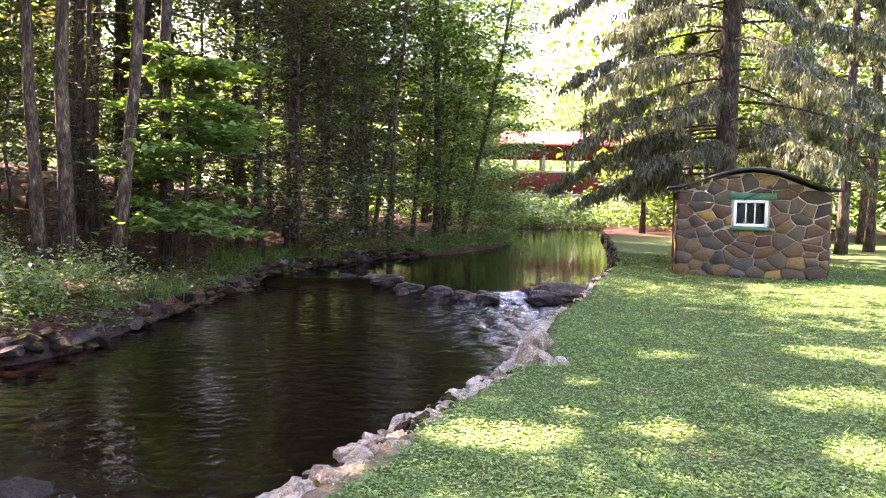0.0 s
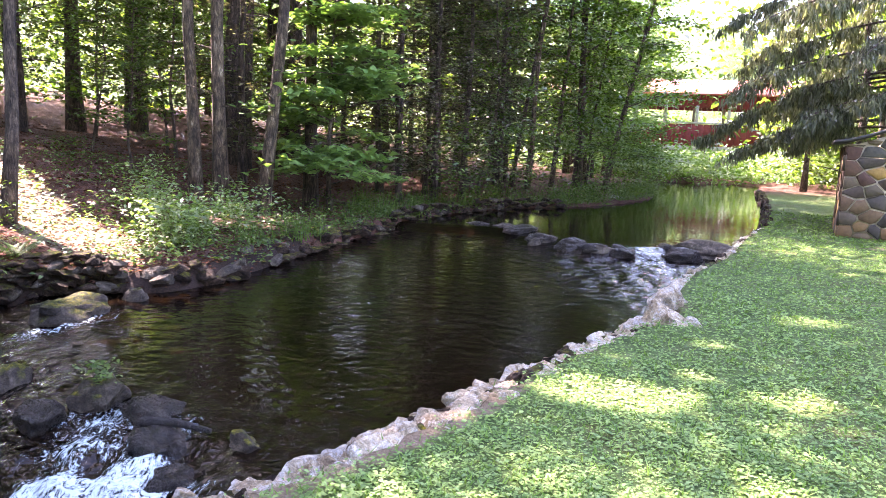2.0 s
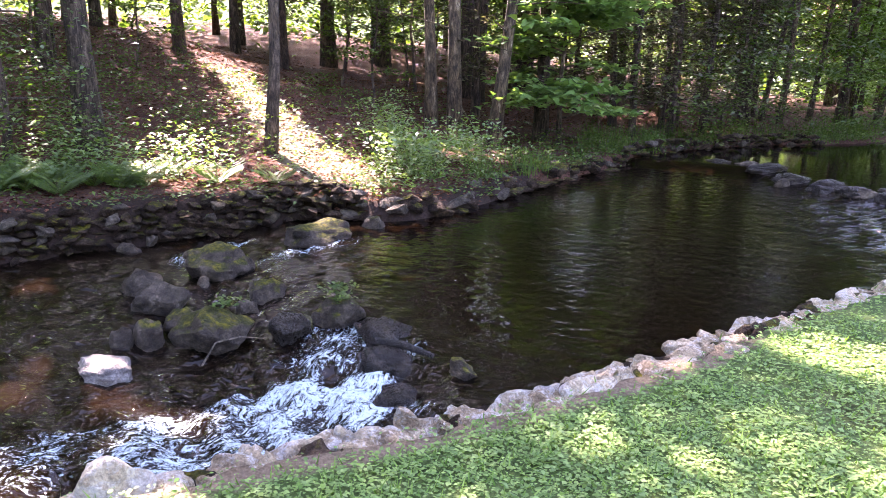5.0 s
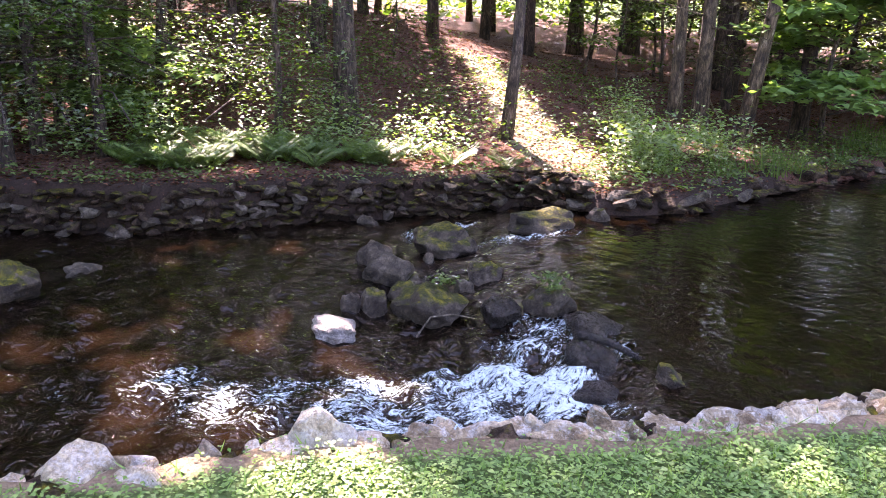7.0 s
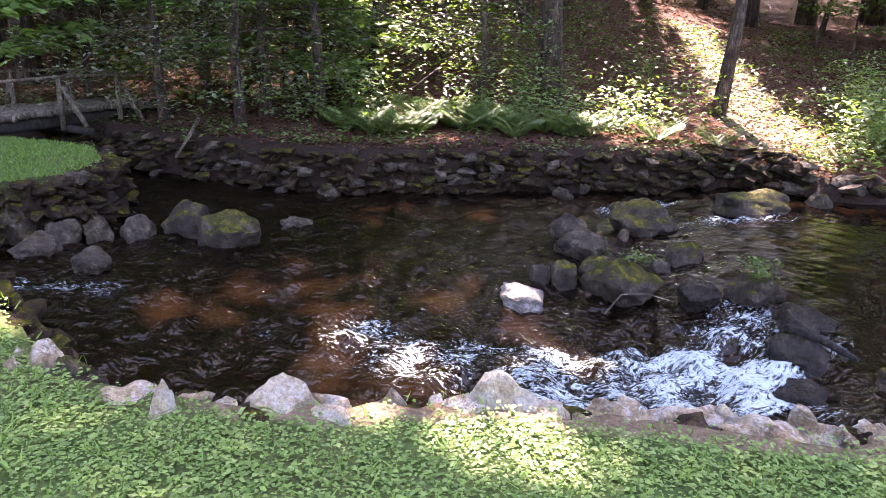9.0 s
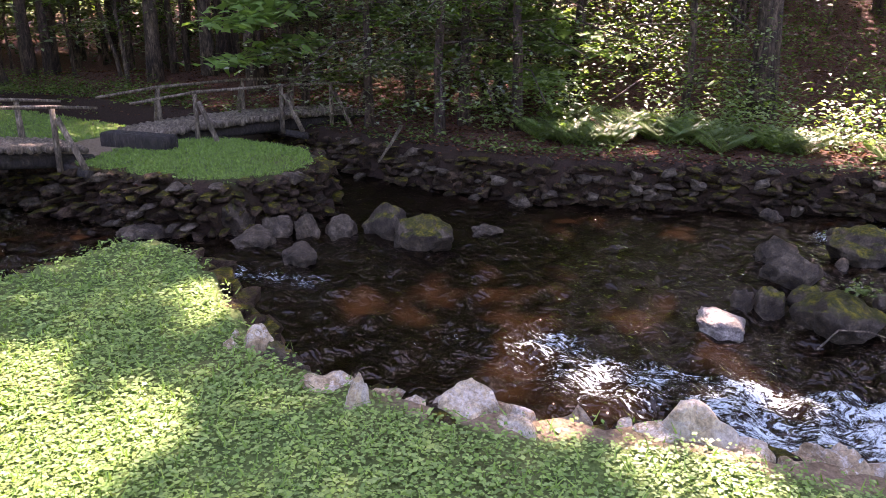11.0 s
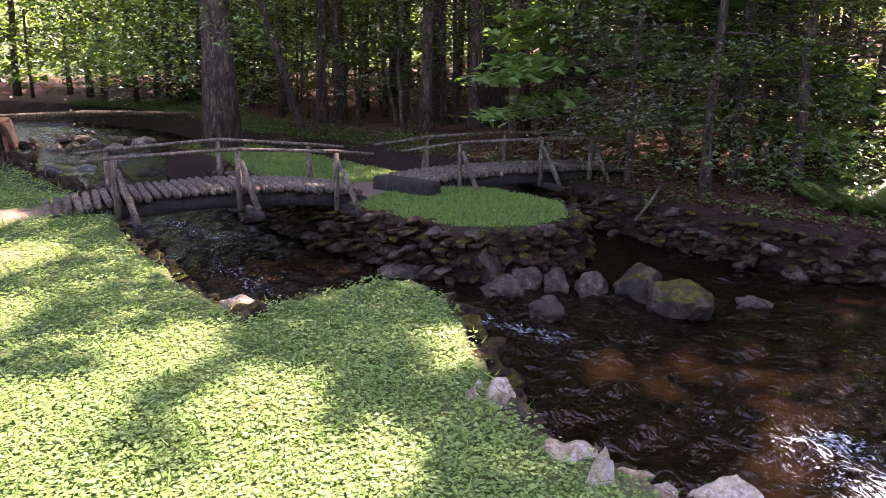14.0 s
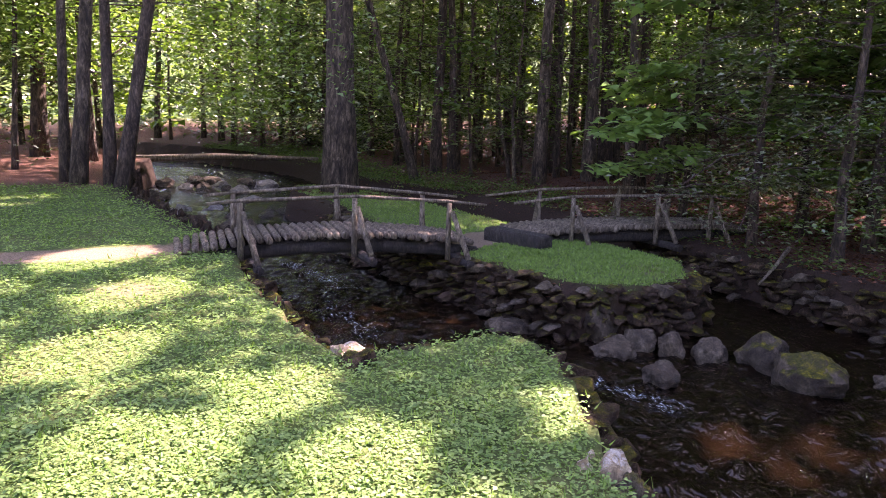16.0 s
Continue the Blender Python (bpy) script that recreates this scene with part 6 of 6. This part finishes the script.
# leafy trees that lean over the pond
for k, (x, y, h, lx) in enumerate([(0.6, 29.5, 12, 0.06), (1.8, 33.5, 14, 0.05), (2.4, 38.0, 14, 0.04), (-1.4, 31.5, 13, 0.05), (-0.4, 35.5, 15, 0.04), (2.0, 43.5, 15, 0.03), (-2.8, 28.0, 13, 0.04), (3.2, 48.5, 14, 0.0), (-3.4, 33.0, 14, 0.02), (3.0, 41.0, 13, 0.02), (4.0, 45.5, 12, 0.06), (4.9, 50.5, 12, 0.05), (2.7, 30.2, 12, 0.16), (3.2, 35.0, 13, 0.2), (3.5, 38.5, 14, 0.2), (4.4, 48.0, 11, 0.08), (5.6, 52.5, 12, 0.05)]):
    t = make_tree(760 + k, h, 0.1 + 0.01 * (k % 3), M_bark, M_maple if k % 3 else M_leaf, "leafy green tree leaning over the pond", lo=0.1, reach=2.9, limbs=26, n_leaf=6200, size=0.19, lean=(lx, 0.0), stubs=2, tiers=True)
    set_tree(t, x, y)


def pond_bushes():
    r = np.random.default_rng(790)
    s = Soup()
    at = []
    for _ in range(420):
        x, y = r.uniform(1, 17), r.uniform(45.5, 53)
        z = r.uniform(-0.3, 1.6) + 0.05 * (y - 45)
        at.append(np.array([x, y, z]) + r.normal(0, 1, (26, 3)) * (0.6, 0.6, 0.35))
    s.quads(leaf_quads(np.vstack(at), 0.25, 0.6, 0.65, r))
    tagged(part("pond_bushes", s, M_maple), "bright green bushes at the pond's far end", "bushes", kind="stuff")


pond_bushes()


# ---- lawn, leaf litter and undergrowth ----
GX, GY = np.arange(-22, 14, 0.1), np.arange(-14, 26, 0.1)
grid = np.stack([a.ravel() for a in np.meshgrid(GX, GY)], 1)
G_Z = ground(grid).reshape(len(GY), len(GX))
G_LAWN = is_lawn(grid).reshape(len(GY), len(GX))
G_PATH_OR_SUNLIT = is_path_or_sunlit(grid).reshape(len(GY), len(GX))
G_WET = is_bed(grid).reshape(len(GY), len(GX))
G_EDGE = seg_dist(grid, near)[0].reshape(len(GY), len(GX))
G_FAR = seg_dist(grid, far)[0].reshape(len(GY), len(GX))


def look_up(G, P):
    i = np.clip(((P[:, 1] + 14) / 0.1).round().astype(int), 0, len(GY) - 1)
    j = np.clip(((P[:, 0] + 22) / 0.1).round().astype(int), 0, len(GX) - 1)
    return G[i, j]


def lawn_leaves():
    r = np.random.default_rng(801)
    n = 640000
    d = np.where(r.random(n) < 0.22, np.sqrt(r.uniform(0.6 ** 2, 3.4 ** 2, n)), 3.4 * (24 / 3.4) ** r.random(n))
    a = np.radians(r.uniform(-48, 146, n))
    P = np.stack([-np.sin(a) * d, np.cos(a) * d], 1)
    clump = 0.5 + 0.5 * np.sin(P[:, 0] * 3.1 + 2 * np.sin(P[:, 1] * 1.7)) * np.sin(P[:, 1] * 2.7 + 1.3 * np.sin(P[:, 0] * 2.2))
    keep = (look_up(G_LAWN, P) > r.uniform(0.1, 0.5, n)) & (look_up(G_EDGE, P) > r.uniform(0.0, 0.16, n)) & (look_up(G_PATH_OR_SUNLIT, P) < r.uniform(0.2, 0.75, n)) & (r.random(n) < 0.55 + 0.45 * clump)
    keep &= ~inside(P, isle)
    P, d, clump = P[keep], d[keep], clump[keep]
    n = len(P)
    at = np.c_[P, look_up(G_Z, P) + r.uniform(0.006, 0.045, n) * (0.5 + clump)]
    size = 0.0205 * (1 + 0.12 * np.clip(d - 2.5, 0, None)) * r.choice([0.7, 1.0, 1.35], n)
    s = Soup()
    s.quads(leaf_quads(at, size, 2.6, 0.8, r))
    # upright blades
    m = n // 11
    q = at[r.integers(0, n, m)] + np.c_[r.normal(0, 0.03, (m, 2)), np.zeros(m)]
    dd = np.hypot(q[:, 0], q[:, 1])
    h = r.uniform(0.018, 0.04, m) * (1 + 0.03 * dd)
    th = r.uniform(0, 2 * np.pi, m)
    w = np.stack([np.cos(th), np.sin(th), np.zeros(m)], 1) * (0.003 * (1 + 0.2 * dd))[:, None]
    tip = q + np.c_[r.normal(0, 0.025, (m, 2)), h]
    s.quads(np.stack([q - w, q + w, tip + 0.2 * w, tip - 0.2 * w], 1))
    tagged(part("lawn_grass", s, M_grass), "short lawn of clover leaves and grass blades", "grass", kind="stuff")


lawn_leaves()


def island_grass():
    r = np.random.default_rng(803)
    n = 190000
    P = np.stack([r.uniform(-16.6, -7, n), r.uniform(-6.7, 1.1, n)], 1)
    P = P[inside(P, isle)]
    P = P[(look_up(G_PATH_OR_SUNLIT, P) < 0.4) & ((P[:, 0] > -10.6) | (r.random(len(P)) < 0.5))]
    n = len(P)
    q = np.c_[P, look_up(G_Z, P)]
    h = r.uniform(0.008, 0.032, n)
    th = r.uniform(0, 2 * np.pi, n)
    w = np.stack([np.cos(th), np.sin(th), np.zeros(n)], 1) * 0.006
    tip = q + np.c_[r.normal(0, 0.02, (n, 2)), h]
    s = Soup()
    s.quads(np.stack([q - w, q + w, tip + 0.3 * w, tip - 0.3 * w], 1))
    tagged(part("island_grass", s, M_grass), "short green grass on the island", "grass", kind="stuff")


island_grass()


def litter():
    r = np.random.default_rng(805)
    n = 170000
    d = 8 * (34 / 8) ** r.random(n)
    a = np.radians(r.uniform(-2, 118, n))
    P = np.stack([-np.sin(a) * d, np.cos(a) * d], 1)
    keep = (look_up(G_LAWN, P) < 0.02) & (look_up(G_WET, P) < 0.5) & (P[:, 0] > -21.8) & (P[:, 1] < 25.9) & (P[:, 1] > -13.9)
    P, d = P[keep], d[keep]
    keep = r.random(len(P)) < 0.5
    P, d = P[keep], d[keep]
    at = np.c_[P, look_up(G_Z, P) + r.uniform(0.005, 0.03, len(P))]
    s = Soup()
    s.quads(leaf_quads(at, 0.042 + 0.0022 * d, 2.0, 0.7, r))
    tagged(part("leaf_litter", s, M_litter), "brown and reddish dead leaves under the trees", "leaf litter", kind="stuff")


litter()


def undergrowth():
    """Weeds, grasses and low bushes along the top of the wooded bank."""
    r = np.random.default_rng(807)
    leaves, blades = [], []
    start, end = arc_at(far, (5.0, 33)), arc_at(far, (-30, -17))
    for p, turn, w, d in along(far, start, end, 0.05, r):
        out = np.array([d[1], -d[0]])
        y = p[1]
        off = abs(r.normal(0, 0.8)) - 0.05
        c = p + out * off
        z = gz(c[0], c[1])
        lush = 0.8 if y > 12 else 0.6 if y > 9 else 0.42 if y > -1 else 0.85
        if r.random() > lush:
            continue
        hgt = r.uniform(0.08, 0.5) * min(1.0, 0.35 + off) * (1.3 if y > 9 else 0.8)
        m = int(54 * lush)
        leaves.append(np.c_[c + r.normal(0, 0.16, (m, 2)), z + r.uniform(0.02, hgt, m)])
        if y > 9.5 and r.random() < (0.2 if y > 16 else 0.07):
            m = 26
            q = np.c_[c + r.normal(0, 0.14, (m, 2)), np.full(m, z)]
            blades.append((q, r.uniform(0.2, 0.55, m)))
    s = Soup()
    at = np.vstack(leaves)
    s.quads(leaf_quads(at, 0.075, 1.0, 0.6, r))
    q = np.vstack([b[0] for b in blades])
    h = np.concatenate([b[1] for b in blades])
    n = len(q)
    th = r.uniform(0, 2 * np.pi, n)
    w = np.stack([np.cos(th), np.sin(th), np.zeros(n)], 1) * 0.009
    bend = np.c_[r.normal(0, 0.12, (n, 2)), np.zeros(n)]
    tip = q + bend + np.c_[np.zeros((n, 2)), h]
    s.quads(np.stack([q - w, q + w, tip + 0.2 * w, tip - 0.2 * w], 1))
    tagged(part("undergrowth", s, M_leaf_pale), "green weeds and grass along the wooded bank", "undergrowth", kind="stuff")


undergrowth()


def low_bushes():
    """Seedlings and brambles scattered over the slope."""
    r = np.random.default_rng(808)
    at = []
    while len(at) < 270:
        a = radians(r.uniform(24, 84))
        d = r.uniform(11.5, 20)
        c = np.array([-math.sin(a) * d, math.cos(a) * d])
        P = c[None]
        if look_up(G_WET, P)[0] > 0.5 or look_up(G_LAWN, P)[0] > 0.02 or look_up(G_FAR, P)[0] < 0.5 or seg_dist(P, SHAFT)[0][0] < 0.9 and r.random() < 0.8:
            continue
        z = gz(*c)
        h = r.uniform(0.15, 1.3) * (0.45 if a < 0.65 else 1)
        at.append(np.c_[c + r.normal(0, 0.28, (52, 2)), z + h * r.uniform(0.3, 1.0, 52)])
    s = Soup()
    s.quads(leaf_quads(np.vstack(at), 0.085, 0.9, 0.6, r))
    tagged(part("low_bushes", s, M_leaf_pale), "scattered green seedlings and bushes on the slope", "bushes", kind="stuff")


low_bushes()


def bank_bushes():
    """Leafy bushes at the lip of the wooded bank, beside the sunlit break."""
    r = np.random.default_rng(811)
    at = []
    for x0, y0, x1, y1, n in ((-5.4, 9.3, -4.7, 12.6, 34), (-7.4, 8.0, -9.6, 6.4, 22), (-6.2, 11.4, -7.6, 13.6, 14), (-9.9, 5.0, -10.6, 3.6, 12)):
        for _ in range(n):
            u = r.random()
            c = np.array([x0 + u * (x1 - x0), y0 + u * (y1 - y0)]) + r.normal(0, 0.25, 2)
            h = r.uniform(0.25, 0.95)
            k = int(50 + 60 * h)
            up = r.random(k) ** 0.7
            at.append(np.c_[c + r.normal(0, 1, (k, 2)) * (0.1 + 0.16 * up[:, None]), gz(*c) + h * up])
    s = Soup()
    s.quads(leaf_quads(np.vstack(at), 0.085, 0.9, 0.62, r))
    tagged(part("bank_bushes", s, M_fern), "leafy pale green bushes at the lip of the wooded bank", "bushes", kind="stuff")


bank_bushes()


def pond_bank_bushes():
    """Leafy shrubs that hang over the water between the dam and the pond."""
    r = np.random.default_rng(812)
    at = []
    for p, turn, w, d in along(far, arc_at(far, (5.4, 37)), arc_at(far, (-2.6, 18)), 0.11, r):
        c = p + np.array([d[1], -d[0]]) * r.uniform(-0.5, 1.2)
        h = r.uniform(0.3, 2.4)
        at.append(np.c_[c + r.normal(0, 0.38, (34, 2)), gz(*c) + h + r.normal(0, 0.16, 34)])
    s = Soup()
    s.quads(leaf_quads(np.vstack(at), 0.13, 0.9, 0.62, r))
    tagged(part("pond_bank_bushes", s, M_leaf_pale), "green shrubs that hang over the pond's wooded bank", "bushes", kind="stuff")


pond_bank_bushes()


def clearing_weeds():
    """Pale weeds and dry leaves added to brighten the sunlit break between the trunks."""
    r = np.random.default_rng(809)
    n = 1400
    u = r.random(n)
    P = np.array((-5.6, 9.2)) + u[:, None] * np.array((-7.8, 6.5)) + r.normal(0, 0.3, (n, 2)) * (1 + u[:, None])
    s = Soup()
    z = look_up(G_Z, P) + r.uniform(0.01, 0.22, n) * (0.4 + 0.6 * np.sin(u * 23) ** 2)
    s.quads(leaf_quads(np.c_[P, z], 0.075 + 0.04 * u, 1.2, 0.65, r))
    tagged(part("clearing_weeds", s, M_fern), "pale weeds added to brighten the sunlit break between the trunks", "weeds", kind="stuff")


clearing_weeds()


def fern(seed):
    r = np.random.default_rng(seed)
    top = thing("fern", "light green fern on top of the stone wall", "fern", "ferns of the far bank")
    for k in range(11):
        a = k * 2 * np.pi / 11 + r.uniform(-0.25, 0.25)
        L = r.uniform(0.42, 0.66)
        u = np.linspace(0, 1, 8)
        line = np.c_[np.cos(a) * L * u * 0.72, np.sin(a) * L * u * 0.72, L * (1.0 * u - 0.4 * u * u)]
        s = Soup()
        s.tube(line, np.linspace(0.006, 0.002, 8), 4, False)
        side = np.array([-math.sin(a), math.cos(a), 0])
        fwd = np.array([math.cos(a), math.sin(a), 0])
        q = []
        for w in np.linspace(0.15, 1.0, 15):
            c = np.array([np.interp(w, u, line[:, j]) for j in range(3)])
            ln = 0.17 * math.sin(math.pi * (0.12 + 0.86 * (1 - w)) ** 0.8) + 0.02
            for sg in (-1, 1):
                e = c + sg * side * ln + fwd * ln * 0.35 + (0, 0, -0.25 * ln)
                m = (c + e) / 2
                q.append([c, m + fwd * 0.018, e, m - fwd * 0.018])
        s.quads(q)
        part("frond", s, M_fern, top)
    return top


FERNS = [fern(820 + k) for k in range(3)]
r = np.random.default_rng(830)
k = 0
FERN_AT = [(-9.6, 4.5), (-9.2, 4.6), (-9.5, 5.2), (-9.0, 5.2), (-9.7, 5.7), (-9.2, 5.9), (-8.8, 6.3), (-9.4, 6.5), (-8.9, 6.9), (-8.4, 7.0), (-8.1, 7.5), (-8.6, 7.5), (-9.9, 6.2), (-10.2, 5.2), (-10.0, 4.4), (-7.3, 8.2), (-6.6, 8.6), (-9.3, 7.4), (-8.2, 8.3)]
FERN_AT += [(x + r.normal(0, 0.25), y + r.normal(0, 0.25)) for x, y in FERN_AT[:15] for _ in range(2)]
for x, y in FERN_AT:
    m = pose(x, y, gz(x, y) - 0.02, 0, 0, r.uniform(0, 360))
    sc = r.uniform(0.6, 1.0)
    if k < 3:
        FERNS[k].matrix_world = m
        FERNS[k].scale = (0.6, 0.6, 0.6)
    else:
        copy_thing(FERNS[k % 3], m).scale = (sc, sc, sc)
    k += 1


def stick(name, label, pts, rad, material=None):
    s = Soup()
    s.tube(pts, np.linspace(rad, rad * 0.45, len(pts)), 7)
    tagged(part(name, s, material or M_log, None, "", True), label, "fallen branch" if rad < 0.06 else "log")


stick("fallen_branch", "pale bent twig lying against the mossy boulder", [(-3.62, 3.82, -0.52), (-3.63, 3.98, -0.4), (-3.5, 4.1, -0.37), (-3.35, 4.18, -0.38)], 0.008)
stick("fallen_log", "grey log lying across the lip of the rapids", [(-2.55, 4.42, -0.34), (-2.3, 4.4, -0.31), (-2.05, 4.38, -0.34)], 0.04, M_log_dark)
stick("fallen_log", "pale fallen log across the stream below the bridge", [(-21.0, -14.5, -0.1), (-22.6, -12.0, 0.05), (-24.2, -9.2, 0.0)], 0.13, M_log)
stick("fallen_branch", "pale dead branch leaning on the forest slope", [(-7.4, 16.8, gz(-7.4, 16.8) + 0.5), (-7.0, 16.2, gz(-7.0, 16.2) + 0.25), (-6.4, 15.6, gz(-6.4, 15.6) + 0.03)], 0.03)
stick("fallen_branch", "dead branch on the forest slope", [(-6.0, 17.8, gz(-6.0, 17.8) + 0.05), (-4.6, 17.2, gz(-4.6, 17.2) + 0.12), (-3.6, 17.6, gz(-3.6, 17.6) + 0.03)], 0.035)
stick("fallen_branch", "grey dead branch propped by the hemlocks", [(-10.4, 2.55, 0.05), (-9.95, 2.3, -0.12), (-9.6, 2.05, -0.3)], 0.03)


def tuft(x, y, z, seed, label):
    r = np.random.default_rng(seed)
    s = Soup()
    at = np.c_[r.normal(0, 0.06, (70, 2)), r.uniform(0.0, 0.09, 70)]
    s.quads(leaf_quads(at, 0.045, 0.8, 0.7, r))
    ob = part("plant", s, M_leaf_pale)
    ob.matrix_world = pose(x, y, z)
    tagged(ob, label, "plant", "plants on the boulders", "stuff")


tuft(-3.92, 4.45, -0.3, 841, "small green plant on the yellow-mossed boulder")
tuft(-3.1, 4.8, -0.16, 842, "tuft of green leaves on the mossy boulder")
tuft(-3.02, 4.72, -0.19, 843, "tuft of green leaves on the mossy boulder")
